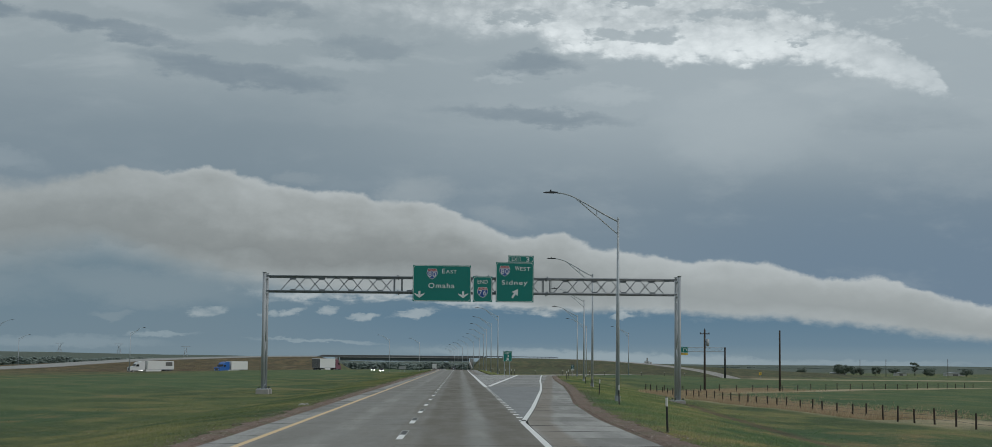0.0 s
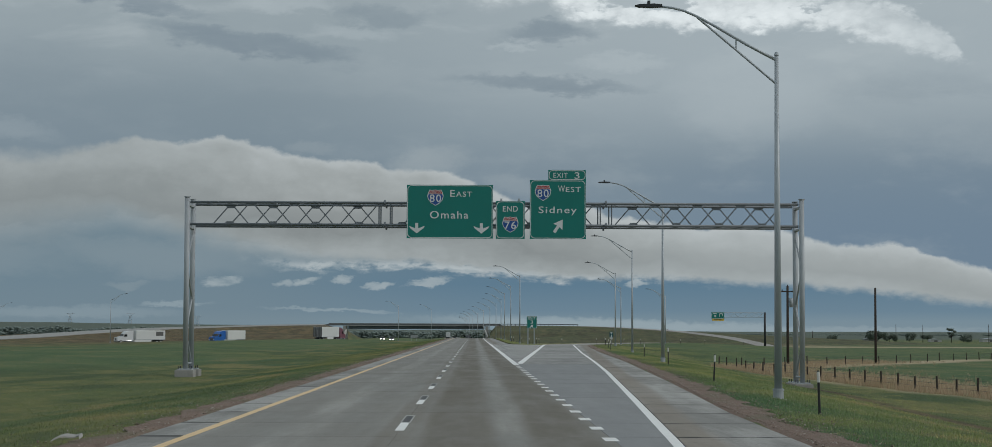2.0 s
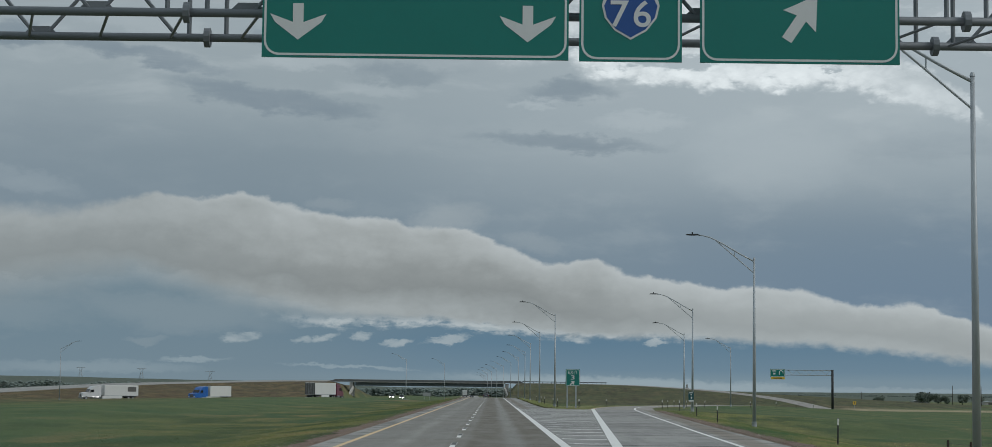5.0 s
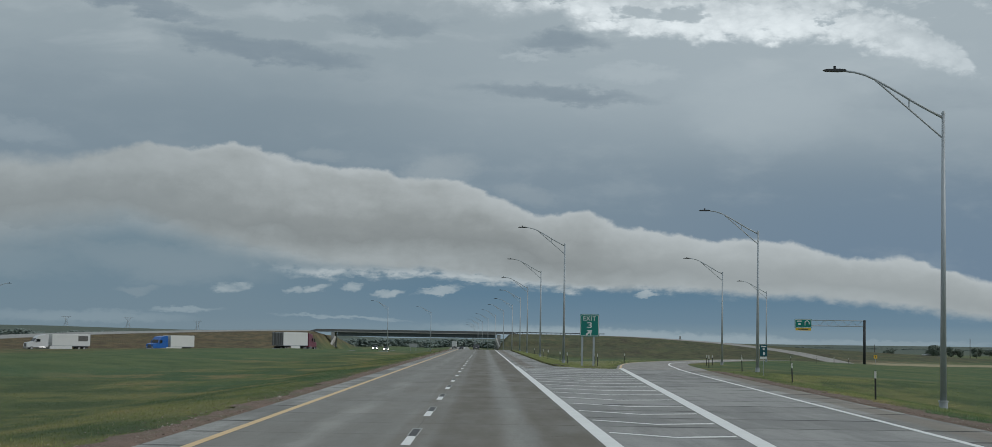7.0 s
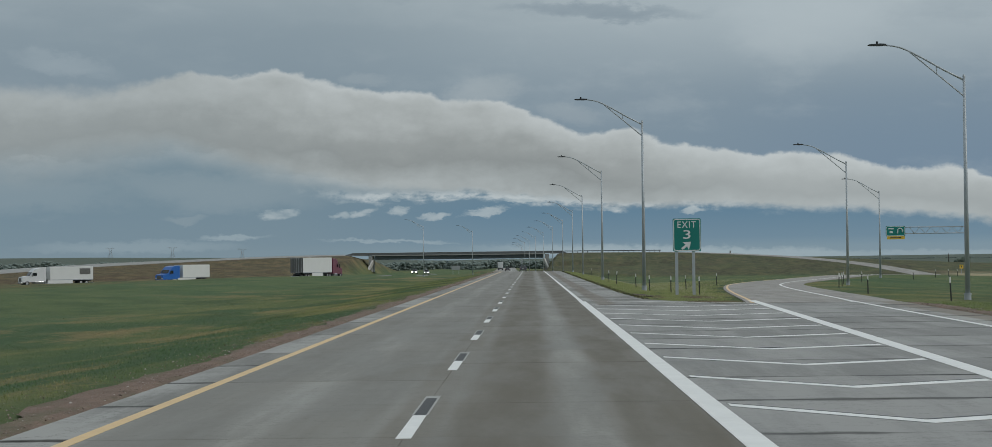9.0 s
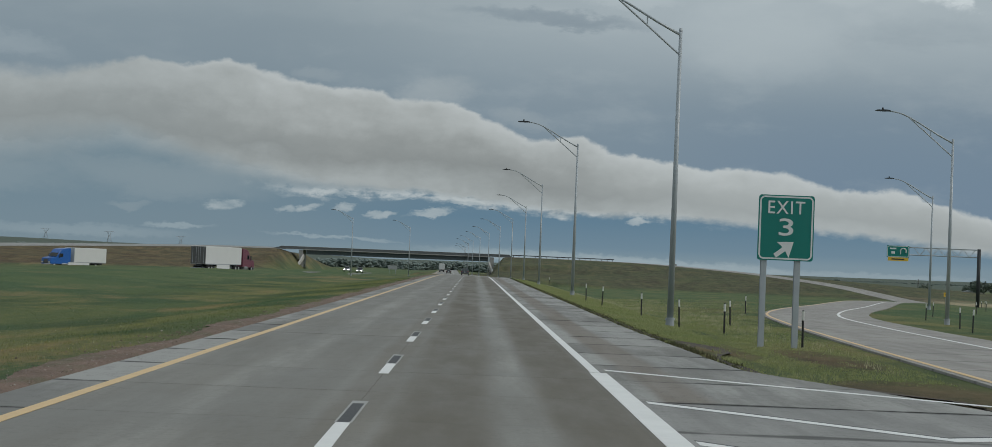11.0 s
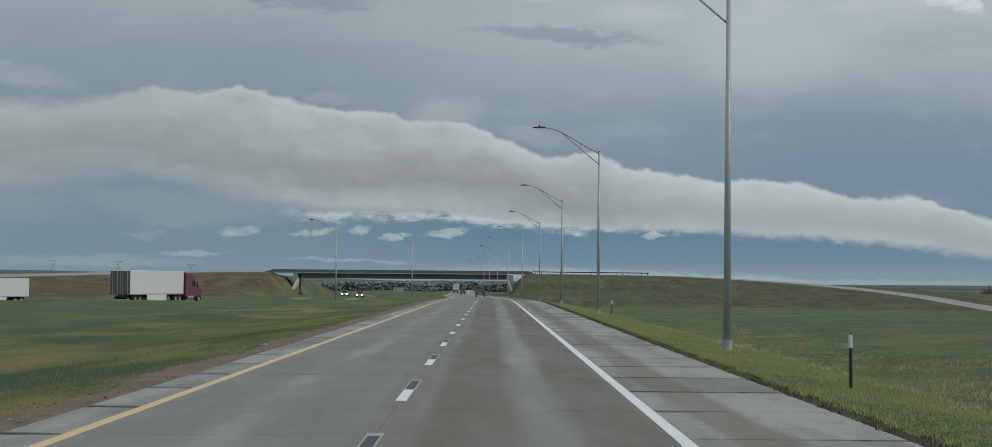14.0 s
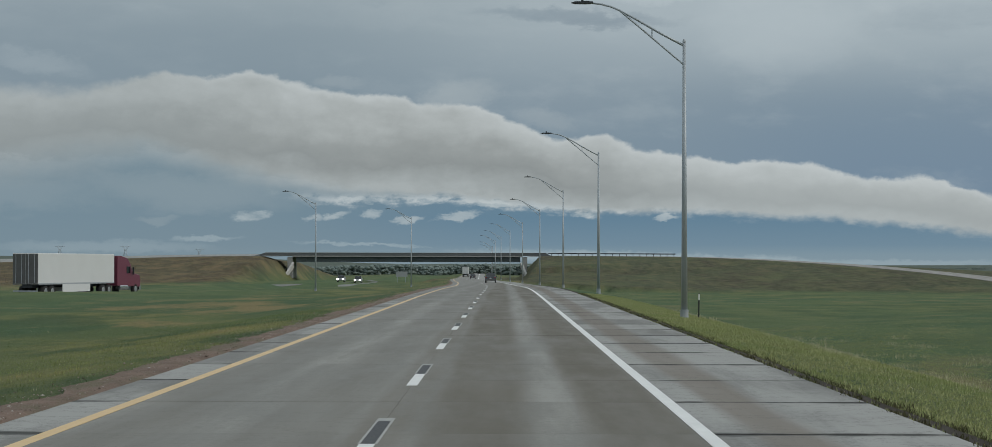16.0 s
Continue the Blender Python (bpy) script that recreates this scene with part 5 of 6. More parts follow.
# ---- fence and utility poles ----
def fence():
    rows = [[(23.3 + (212 - y) * 0.06, y) for y in np.arange(212, 96, -3.6)], [(23.3 + 0.62 * (y - 212), y) for y in np.arange(216, 330, 4.6)]]
    top = new("fence")
    for row in rows:
        tops = []
        for x, y in row:
            x, y = x + random.uniform(-0.12, 0.12), y + random.uniform(-0.15, 0.15)
            g = float(lie(x, y))
            h = random.uniform(0.82, 1.02)
            dx = random.uniform(-0.06, 0.06)
            part("post", rod(bmesh.new(), (x, y, g - 0.3), (x + dx, y, g + h), 0.065, 0.055, 8), WOOD, top)
            tops.append((x + dx, y, g))
        for z in (0.3, 0.55, 0.8):
            bm = bmesh.new()
            for a, b in zip(tops, tops[1:]):
                rod(bm, (a[0], a[1] - 0.09, a[2] + z), (b[0], b[1] - 0.09, b[2] + z), 0.008, 0.008, 4)
            part("wire", bm, STEEL_DARK, top, "thin wire")
    return tagged(top, "dark wooden post and wire fence in dry tan grass", "fence")


fence()


def utility_pole(x, y, top_z, arm=False, thick=0.15):
    top = new("utility_pole")
    g = float(lie(x, y))
    part("pole", rod(bmesh.new(), (x, y, g - 0.3), (x, y, top_z), thick, thick * 0.75, 10), WOOD, top, "dark wooden pole", True)
    if arm:
        part("crossarm", box(bmesh.new(), x - 0.62, x + 0.62, y - 0.12, y - 0.02, top_z - 0.6, top_z - 0.48), WOOD, top)
        for dx in (-0.55, 0.0, 0.55):
            z = top_z if dx == 0 else top_z - 0.48
            part("insulator", rod(bmesh.new(), (x + dx, y - 0.07, z), (x + dx, y - 0.07, z + 0.16), 0.05, 0.035, 8), STEEL_DARK, top)
        part("transformer", rod(bmesh.new(), (x + 0.38, y, top_z - 2.1), (x + 0.38, y, top_z - 1.2), 0.2, 0.2, 14), STEEL_DULL, top, "grey transformer can", True)
        part("bracket", box(bmesh.new(), x, x + 0.25, y - 0.03, y + 0.03, top_z - 1.6, top_z - 1.5), STEEL_DARK, top)
    return tagged(top, "dark wooden utility pole with a crossarm and transformer in the field" if arm else "plain dark wooden utility pole in the field", "utility pole", "utility poles")


utility_pole(32.7, 231.0, 6.45, True)
utility_pole(45.4, 248.6, 6.77)
for x, y, z in ((221, 990, 6.0), (240, 1010, 6.0), (268, 985, 6.2), (300, 960, 6.0), (340, 940, 6.2), (176, 982, 2.6)):
    utility_pole(x, y, z, False, 0.17)


# ---- the overpass ----
# bridge concrete with the parapet face's shade put into its colour
PARAPET = plain("shaded_parapet_concrete", (0.15, 0.16, 0.165), 0.85, spots=0.18, size=0.3)


def overpass():
    top = new("overpass_bridge")
    x0, x1, y0, y1 = -60.5, 7.0, DECK_Y - 5.6, DECK_Y + 5.6
    part("deck", box(bmesh.new(), x0, x1, y0, y1, DECK_Z - 0.3, DECK_Z), DECK, top, "concrete deck")
    for k, y in enumerate((y0, y1 - 0.3)):
        rail = part("parapet", slab_shape(bmesh.new(), [(x0 - 11.0, DECK_Z), (x1 + 8.6, DECK_Z), (x1 + 7.0, DECK_Z + 0.85), (x0 - 8.0, DECK_Z + 0.85)], y, y + 0.3), PARAPET, top, "grey concrete parapet")
        part("coping", box(bmesh.new(), x0 - 8.0, x1 + 7.0, y - 0.06, y + 0.36, DECK_Z + 0.85, DECK_Z + 0.95), DECK, rail)
    for y in np.linspace(y0 + 0.8, y1 - 0.8, 5):
        bm = box(bmesh.new(), x0 + 1, x1 - 0.5, y - 0.02, y + 0.02, DECK_Z - 1.75, DECK_Z - 0.3)
        box(bm, x0 + 1, x1 - 0.5, y - 0.25, y + 0.25, DECK_Z - 1.85, DECK_Z - 1.78)
        box(bm, x0 + 1, x1 - 0.5, y - 0.2, y + 0.2, DECK_Z - 0.34, DECK_Z - 0.3)
        part("girder", bm, GIRDER, top, "grey-green steel girder")
    for x in np.linspace(x0 + 4, x1 - 4, 14):
        part("stiffener", box(bmesh.new(), x - 0.04, x + 0.04, y0 + 0.62, y0 + 0.8, DECK_Z - 1.78, DECK_Z - 0.34), GIRDER, top)
    for x, s in ((x0, -1), (x1, 1)):
        part("abutment", box(bmesh.new(), min(x, x + s * 1.5), max(x, x + s * 1.5), y0 + 0.3, y1 - 0.3, -2.0, DECK_Z - 0.3), DECK, top, "concrete abutment")
        wing = bmesh.new()
        lo = float(road_z(DECK_Y)) - 0.5
        side = [(x - s * 0.5, y0 - 0.2, DECK_Z - 1.9), (x - s * 0.5, y0 - 0.2, DECK_Z - 3.6), (x + s * 1.4, y0 - 8, lo), (x + s * 1.4, y0 - 8, lo + 0.7)]
        r = bmesh.ops.extrude_face_region(wing, geom=[wing.faces.new([wing.verts.new(q) for q in side])])
        bmesh.ops.translate(wing, verts=[q for q in r["geom"] if isinstance(q, bmesh.types.BMVert)], vec=(s * 0.6, 0, 0))
        bmesh.ops.recalc_face_normals(wing, faces=wing.faces)
        part("wing_wall", wing, PALE_PAVING, top, "pale sloping concrete wing wall")
    return tagged(top, "long steel girder overpass with pale concrete parapets across the motorway", "bridge")


overpass()


def guardrail(x0, x1):
    top = new("guardrail")
    y = DECK_Y - 5.3
    part("rail", slab_shape(bmesh.new(), [(x0, DECK_Z + 0.62), (x1, DECK_Z + 0.5), (x1, DECK_Z + 0.8), (x0, DECK_Z + 0.92)], y - 0.04, y + 0.04), STEEL_DARK, top)
    for x in np.arange(x0 + 1, x1, 2.0):
        part("post", box(bmesh.new(), x - 0.08, x + 0.08, y + 0.04, y + 0.2, DECK_Z - 0.7, DECK_Z + 0.8), WOOD, top)
    return tagged(top, "dark steel guardrail along the top of the embankment", "guardrail")


guardrail(14.6, 52.0)


def median_board():
    """Roadside board and cabinet in the median below the overpass."""
    top = new("roadside_board")
    x, y = -28.0, 893.0
    g = float(lie(x, y))
    part("panel", box(bmesh.new(), x, x + 3.2, y - 0.05, y + 0.05, g + 1.6, g + 3.0), ALU, top, "plain grey panel")
    for dx in (0.5, 2.7):
        part("post", box(bmesh.new(), x + dx - 0.06, x + dx + 0.06, y + 0.05, y + 0.17, g - 0.2, g + 2.9), STEEL, top)
    return tagged(top, "grey roadside board on two posts in the median", "sign board")


median_board()

# ---- vehicles ----
TRUCK_WHITE = plain("white_trailer_skin", (0.66, 0.67, 0.66), 0.4, spots=0.05, size=0.6)
TRUCK_BLUE = plain("blue_truck_paint", (0.02, 0.12, 0.42), 0.3, spots=0.05)
TRUCK_RED = plain("dark_red_truck_paint", (0.16, 0.035, 0.06), 0.3, spots=0.05)
CAB_WHITE = plain("white_cab_paint", (0.62, 0.63, 0.64), 0.3, spots=0.04)
DOOR_GREY = plain("grey_trailer_door", (0.13, 0.13, 0.125), 0.6, spots=0.25, size=1.5)
TYRE = plain("tyre_rubber", (0.018, 0.018, 0.018), 0.85)
RIM = plain("wheel_rim", (0.5, 0.5, 0.5), 0.35, 0.8)
GLASS = plain("dark_window_glass", (0.015, 0.018, 0.02), 0.08, 0.0, 0.02)
CHROME = plain("bright_trim", (0.6, 0.6, 0.6), 0.2, 0.9)
CAR_GREY = plain("dark_grey_car_paint", (0.085, 0.095, 0.105), 0.25, 0.4, 0.04)
CAR_PALE = plain("silver_car_paint", (0.38, 0.39, 0.40), 0.3, 0.5, 0.04)
TAIL = plain("red_tail_lamp", (0.30, 0.012, 0.012), 0.25)


def glow(name, colour, power):
    m, n, b = material(name, 0.3)
    b.inputs["Emission Color"].default_value, b.inputs["Emission Strength"].default_value = (*colour, 1), power
    return m


HEADLIGHT = glow("lit_headlight", (1.0, 0.95, 0.85), 9.0)


def wheel(top, x, y, r, wide, out):
    t = part("wheel", rod(bmesh.new(), (x - wide / 2, y, r), (x + wide / 2, y, r), r, r, 20), TYRE, top, "black tyre", True)
    part("rim", rod(bmesh.new(), (x + out * wide / 2, y, r), (x + out * (wide / 2 + 0.02), y, r), r * 0.58, r * 0.5, 16), RIM, t)


def semi_truck(at, paint, label, trailer_len=16.0, badge=False, rear=DOOR_GREY):
    """Tractor and box trailer that face +y, the trailer's rear at y = 0."""
    top = new("semi_truck")
    L = trailer_len
    box_ob = part("trailer", box(bmesh.new(), -1.3, 1.3, 0.03, L, 1.2, 4.1, 0.05), TRUCK_WHITE, top, "white box trailer")
    for x in (-0.65, 0.65):
        d = part("rear_door", box(bmesh.new(), x - 0.62, x + 0.62, -0.02, 0.03, 1.25, 4.02), rear, box_ob, "grey rear door")
        for dx in (-0.3, 0.3):
            part("lock_rod", rod(bmesh.new(), (x + dx, -0.05, 1.3), (x + dx, -0.05, 4.0), 0.025, 0.025, 6), STEEL_DULL, d)
    for x in (-1.31, 1.31):
        part("side_rail", box(bmesh.new(), x - 0.02, x + 0.02, 0.1, L - 0.1, 1.16, 1.3), STEEL_DULL, box_ob)
        part("side_skirt", box(bmesh.new(), x - 0.015, x + 0.015, 4.8, 10.6, 0.42, 1.18), TRUCK_WHITE, box_ob)
        if badge:
            part("logo", box(bmesh.new(), x - 0.03, x + 0.03, 0.7, 3.2, 2.4, 3.7), DOOR_GREY, box_ob, "dark square logo")
    part("underframe", box(bmesh.new(), -0.5, 0.5, 0.3, L - 0.2, 0.85, 1.2), STEEL_DARK, top)
    part("rear_bumper", box(bmesh.new(), -1.2, 1.2, -0.02, 0.1, 0.5, 0.62), STEEL_DULL, top)
    for y in (1.6, 2.9, L + 0.6 - 3.0, L + 0.6 - 1.7):
        for s in (-1, 1):
            wheel(top, s * 0.98, y, 0.52, 0.58, s)
    c = L + 0.9
    cab = slab_profile([(c, 0.9), (c + 5.35, 0.75), (c + 5.5, 1.3), (c + 5.3, 1.95), (c + 3.7, 2.2), (c + 3.1, 3.05), (c + 2.4, 3.7), (c + 0.8, 3.95), (c, 3.95)], 1.22)
    cb = part("cab", cab, paint, top, "sleeper cab with a sloping bonnet")
    part("windscreen", slab_profile([(c + 3.76, 2.24), (c + 3.2, 3.02), (c + 3.14, 2.98), (c + 3.68, 2.2)], 1.05), GLASS, cb)
    for s in (-1, 1):
        part("side_window", box(bmesh.new(), s * 1.225 - 0.01, s * 1.225 + 0.01, c + 2.1, c + 3.0, 2.15, 2.85), GLASS, cb)
        part("mirror", box(bmesh.new(), s * 1.45 - 0.08, s * 1.45 + 0.08, c + 3.2, c + 3.3, 2.0, 2.8), STEEL_DARK, cb)
        part("fuel_tank", rod(bmesh.new(), (s * 0.95, c + 0.6, 0.75), (s * 0.95, c + 2.4, 0.75), 0.33, 0.33, 14), CHROME, top)
        part("headlamp", box(bmesh.new(), s * 0.95 - 0.17, s * 0.95 + 0.17, c + 5.42, c + 5.52, 1.0, 1.25), SLEEVE, cb)
        wheel(top, s * 1.05, c + 4.3, 0.52, 0.34, s)
    part("grille", box(bmesh.new(), -0.55, 0.55, c + 5.46, c + 5.53, 0.95, 1.75), DOOR_GREY, cb, "dark grille")
    part("bumper", box(bmesh.new(), -1.22, 1.22, c + 5.2, c + 5.6, 0.4, 0.85, 0.05), CHROME, top)
    top.matrix_basis = at
    return tagged(top, label, "truck")


def slab_profile(outline, half):
    """A side outline in y and z, drawn out across x, with softened edges."""
    bm = bmesh.new()
    a = [bm.verts.new((-half, y, z)) for y, z in outline]
    b = [bm.verts.new((half, y, z)) for y, z in outline]
    bm.faces.new(a)
    bm.faces.new(b[::-1])
    for i in range(len(a)):
        j = (i + 1) % len(a)
        bm.faces.new((a[i], b[i], b[j], a[j]))
    bmesh.ops.recalc_face_normals(bm, faces=bm.faces)
    if half > 0.6:
        bmesh.ops.bevel(bm, geom=bm.edges[:], offset=0.05, segments=2, affect="EDGES", profile=0.5)
    return bm


ROAD_W = float(to_line(np.array(-41.0), np.array(575.0), WEST)[1])
ROAD_S = float(to_line(np.array(-82.0), np.array(632.0), SLIP)[1])
semi_truck(pose(-43.0, 565.5, ROAD_W, 0, 0, -13.5), TRUCK_RED, "semi truck with dark red cab and white trailer")
semi_truck(pose(-73.8, 640.0, ROAD_S, 0, 0, 148), TRUCK_BLUE, "semi truck with blue cab and white trailer", 9.0)
semi_truck(pose(-97.0, 626.0, ROAD_S - 0.1, 0, 0, 126), CAB_WHITE, "white semi truck with a dark square logo", 10.0, True)


def saloon(x, y, paint, label, turn=0.0, lit=False, tall=0.0):
    """A passenger car that faces +y."""
    top = new("car")
    h = tall
    low = slab_profile([(-2.3, 0.35), (2.3, 0.35), (2.36, 0.62), (2.2, 0.82), (1.0, 0.95), (-1.75, 1.0 + h), (-2.3, 0.95 + h), (-2.36, 0.6)], 0.91)
    body = part("body", low, paint, top, "car body")
    cabin = slab_profile([(-1.95 - h, 0.98 + h), (-1.25 - 0.5 * h, 1.44 + h), (0.1, 1.46 + h), (1.05, 0.96)], 0.74)
    part("cabin_glass", cabin, GLASS, top, "dark windows")
    part("roof", box(bmesh.new(), -0.72, 0.72, -1.2 - 0.5 * h, 0.1, 1.42 + h, 1.49 + h, 0.02), paint, top)
    for s in (-1, 1):
        part("tail_lamp", box(bmesh.new(), s * 0.72 - 0.11, s * 0.72 + 0.11, -2.4, -2.3, 0.74 + h, 0.86 + h), TAIL, body, "red tail lamp")
        part("headlamp", box(bmesh.new(), s * 0.66 - 0.2, s * 0.66 + 0.2, 2.28, 2.42, 0.55, 0.78, 0.03), HEADLIGHT if lit else SLEEVE, body)
        part("mirror", box(bmesh.new(), s * 0.98 - 0.09, s * 0.98 + 0.09, 0.7, 0.85, 0.95, 1.07), paint, body)
        for yy in (-1.4, 1.4):
            wheel(top, s * 0.8, yy, 0.33, 0.22, s)
    part("number_plate", box(bmesh.new(), -0.16, 0.16, -2.42, -2.38, 0.7, 0.84), SLEEVE, body)
    part("rear_bumper", box(bmesh.new(), -0.86, 0.86, -2.42, -2.3, 0.38, 0.55, 0.03), DOOR_GREY, body)
    top.matrix_basis = pose(x, y, float(road_z(y)) if abs(x - road_x(y)) < 6 else float(lie(x, y)) + 0.06, 0, 0, turn)
    return tagged(top, label, "car", "cars on the road")


saloon(1.85 + float(road_x(700)), 700, CAR_GREY, "dark grey saloon car on the motorway", 0, False, 0.12)
semi_truck(pose(-1.9 + float(road_x(1150)), 1150, float(road_z(1150)), 0, 0, 0.5), CAB_WHITE, "white box truck far along the motorway beneath the overpass", 14.0, False, TRUCK_WHITE)
saloon(1.9 + float(road_x(985)), 985, CAR_GREY, "dark car far along the motorway", 0)
for x, y in ((-38.4, 842), (-34.7, 848)):
    saloon(x, y, CAR_PALE, "oncoming car with lit headlights on the opposite carriageway", 180, True, 0.2)

# ---- trees, far woods, pylons ----
BARK = plain("tree_bark", (0.05, 0.042, 0.035), 0.95, spots=0.2)


def leaf_material(name, a, b):
    m, n, s = material(name, 0.8)
    r = n.node("ShaderNodeNewGeometry").outputs["Random Per Island"]
    n.put(s.inputs["Base Color"], n.mix(r, a, b))
    return m


# far belts: leaf green lightened and blued to carry the distance haze
FAR_LEAF = leaf_material("haze_tinted_foliage", (0.150, 0.190, 0.176), (0.178, 0.220, 0.200))
LEAF = leaf_material("far_foliage", (0.100, 0.134, 0.105), (0.138, 0.170, 0.132))


def clump(out_v, out_f, c, r, n, rng):
    """Small leaf faces scattered through a lumpy ball."""
    d = rng.normal(size=(n, 3))
    d /= np.linalg.norm(d, axis=1)[:, None]
    q = c + d * r * rng.uniform(0.45, 1.0, (n, 1)) * np.array([1, 1, 0.8])
    up = d + np.array([0, 0, 0.55]) + rng.normal(0, 0.5, (n, 3))
    up /= np.linalg.norm(up, axis=1)[:, None]
    a = np.cross(up, rng.normal(size=(n, 3)))
    a /= np.linalg.norm(a, axis=1)[:, None]
    b = np.cross(up, a) * r * rng.uniform(0.12, 0.26, (n, 1))
    a = a * r * rng.uniform(0.12, 0.26, (n, 1))
    k = len(out_v)
    for p0, u, v in zip(q, a, b):
        out_v += [p0 - u, p0 + v, p0 + u, p0 - v]
        out_f.append((k, k + 1, k + 2, k + 3))
        k += 4


def tree(x, y, h, wide, seed, label="dark green deciduous tree far across the fields"):
    rng = np.random.default_rng(seed)
    g = float(lie(x, y))
    top = new("tree")
    top.location = (x, y, g)
    bm = rod(bmesh.new(), (0, 0, -0.3), (0, 0, h * 0.55), h * 0.035, h * 0.018, 8)
    for k in range(6):
        a = rng.uniform(0, 6.28)
        rod(bm, (0, 0, h * rng.uniform(0.25, 0.5)), (wide * 0.35 * math.cos(a), wide * 0.35 * math.sin(a), h * rng.uniform(0.55, 0.8)), h * 0.015, h * 0.006, 6)
    part("trunk", bm, BARK, top, "dark trunk with limbs")
    v, f = [], []
    for k in range(14):
        a, r = rng.uniform(0, 6.28), wide * 0.5 * math.sqrt(rng.uniform(0, 0.7))
        clump(v, f, np.array([r * math.cos(a), r * math.sin(a), h * rng.uniform(0.4, 0.92)]), wide * rng.uniform(0.14, 0.24), 110, rng)
    mesh_object("crown", v, f, LEAF, top)
    return tagged(top, label, "tree", "far trees")


for k, (x, y, h, wd) in enumerate(((262, 1130, 5, 9), (250, 1180, 3.8, 7), (345, 1120, 7.5, 6), (372, 1190, 3.8, 7), (300, 1240, 3.6, 8), (238, 1110, 6.0, 12), (247, 1118, 4.6, 9), (279, 1100, 8.5, 5), (292, 1112, 4.0, 9), (312, 1105, 4.2, 8), (215, 1125, 3.6, 9), (330, 1090, 3.4, 7))):
    tree(x, y, h, wd, 10 + k)


def lump_mesh():
    bm = bmesh.new()
    bmesh.ops.create_icosphere(bm, subdivisions=1, radius=1.0)
    bm.verts.ensure_lookup_table()
    v, f = np.array([q.co[:] for q in bm.verts]), [[q.index for q in p.verts] for p in bm.faces]
    bm.free()
    return v, f


LUMP_V, LUMP_F = lump_mesh()


def woods(name, label, spots, seed):
    """A far belt of trees as one mass: uneven crowns, each of several lumps with leaves standing off them."""
    rng = np.random.default_rng(seed)
    v, f = [], []
    for x, y, h, wd in spots:
        g = float(lie(x, y))
        for k in range(56):
            c = np.array([x + rng.uniform(-wd, wd) * 0.5, y + rng.uniform(-3, 3), g + h * rng.uniform(0.05, 0.85)])
            r = min(wd * rng.uniform(0.045, 0.11), h * 0.3)
            i = len(v)
            v += list(c + LUMP_V * r * rng.uniform(0.55, 1.35, (len(LUMP_V), 1)) * np.array([1.3, 1.0, 0.75]))
            f += [tuple(i + j for j in q) for q in LUMP_F]
            clump(v, f, c, r * 1.2, 5, rng)
    return tagged(mesh_object(name, v, f, FAR_LEAF, smooth_faces=True), label, "trees", kind="stuff")


R = np.random.default_rng(5)
woods("shelter_belt", "dark green belt of trees along the far fields", [(x, 1190 + R.uniform(-15, 15), R.uniform(8.5, 11.0) * float(smooth((-x - 145) / 60)), R.uniform(8, 12)) for x in np.arange(-480, -158, 3.0)], 3)
woods("far_woods", "dark green trees seen beneath the overpass", [(x, 1420 + R.uniform(-40, 40), R.uniform(4.5, 6.5), R.uniform(9, 14)) for x in np.arange(-118, 26, 3.2)], 4)
woods("horizon_trees", "thin dark line of trees on the horizon", [(x, 2300 + R.uniform(-90, 90), R.uniform(0.9, 2.2), R.uniform(9, 20)) for x in np.arange(260, 900, 11)], 6)


def pylon(x, y, h):
    top = new("power_pylon")
    g = float(lie(x, y))
    bm = bmesh.new()
    feet = [(-4.5, -4.5), (4.5, -4.5), (4.5, 4.5), (-4.5, 4.5)]
    for a, b in feet:
        rod(bm, (a, b, 0), (a * 0.25, b * 0.25, h * 0.68), 0.24, 0.2, 4)
    for k in range(5):
        s0, s1 = 1 - 0.15 * k, 1 - 0.15 * (k + 1)
        for (a, b), (c, d) in zip(feet, feet[1:] + feet[:1]):
            rod(bm, (a * s0, b * s0, h * 0.136 * k), (c * s1, d * s1, h * 0.136 * (k + 1)), 0.16, 0.16, 4)
    part("tower", bm, STEEL_DULL, top, "lattice tower")
    bm = bmesh.new()
    for s in (-1, 1):
        rod(bm, (s * 1.0, 0, h * 0.66), (s * 5.5, 0, h * 0.92), 0.28, 0.22, 4)
        rod(bm, (s * 5.5, 0, h * 0.92), (s * 5.0, 0, h), 0.22, 0.16, 4)
        rod(bm, (s * 1.0, 0, h * 0.66), (s * 2.2, 0, h * 0.92), 0.22, 0.2, 4)
    rod(bm, (-9.5, 0, h * 0.92), (9.5, 0, h * 0.92), 0.3, 0.3, 4)
    part("crossarm", bm, STEEL_DULL, top)
    top.location = (x, y, g)
    return tagged(top, "grey lattice power pylon on the far horizon", "pylon", "power pylons")


for x in (-822, -700, -563):
    pylon(x, 3750, 24)


def far_building(name, label, x, y, wide, deep, h, mat):
    top = new(name)
    g = float(lie(x, y)) - 0.3
    part("wall", box(bmesh.new(), -wide / 2, wide / 2, -deep / 2, deep / 2, 0, h), mat, top)
    part("roof", slab_shape(bmesh.new(), [(-wide / 2 - 0.4, h), (wide / 2 + 0.4, h), (0, h + wide * 0.07)], -deep / 2 - 0.4, deep / 2 + 0.4), STEEL_DULL, top, "grey pitched roof")
    part("door", box(bmesh.new(), -wide * 0.15, wide * 0.15, -deep / 2 - 0.05, -deep / 2, 0, h * 0.7), DOOR_GREY, top)
    top.location = (x, y, g)
    return tagged(top, label, "building", "far buildings")


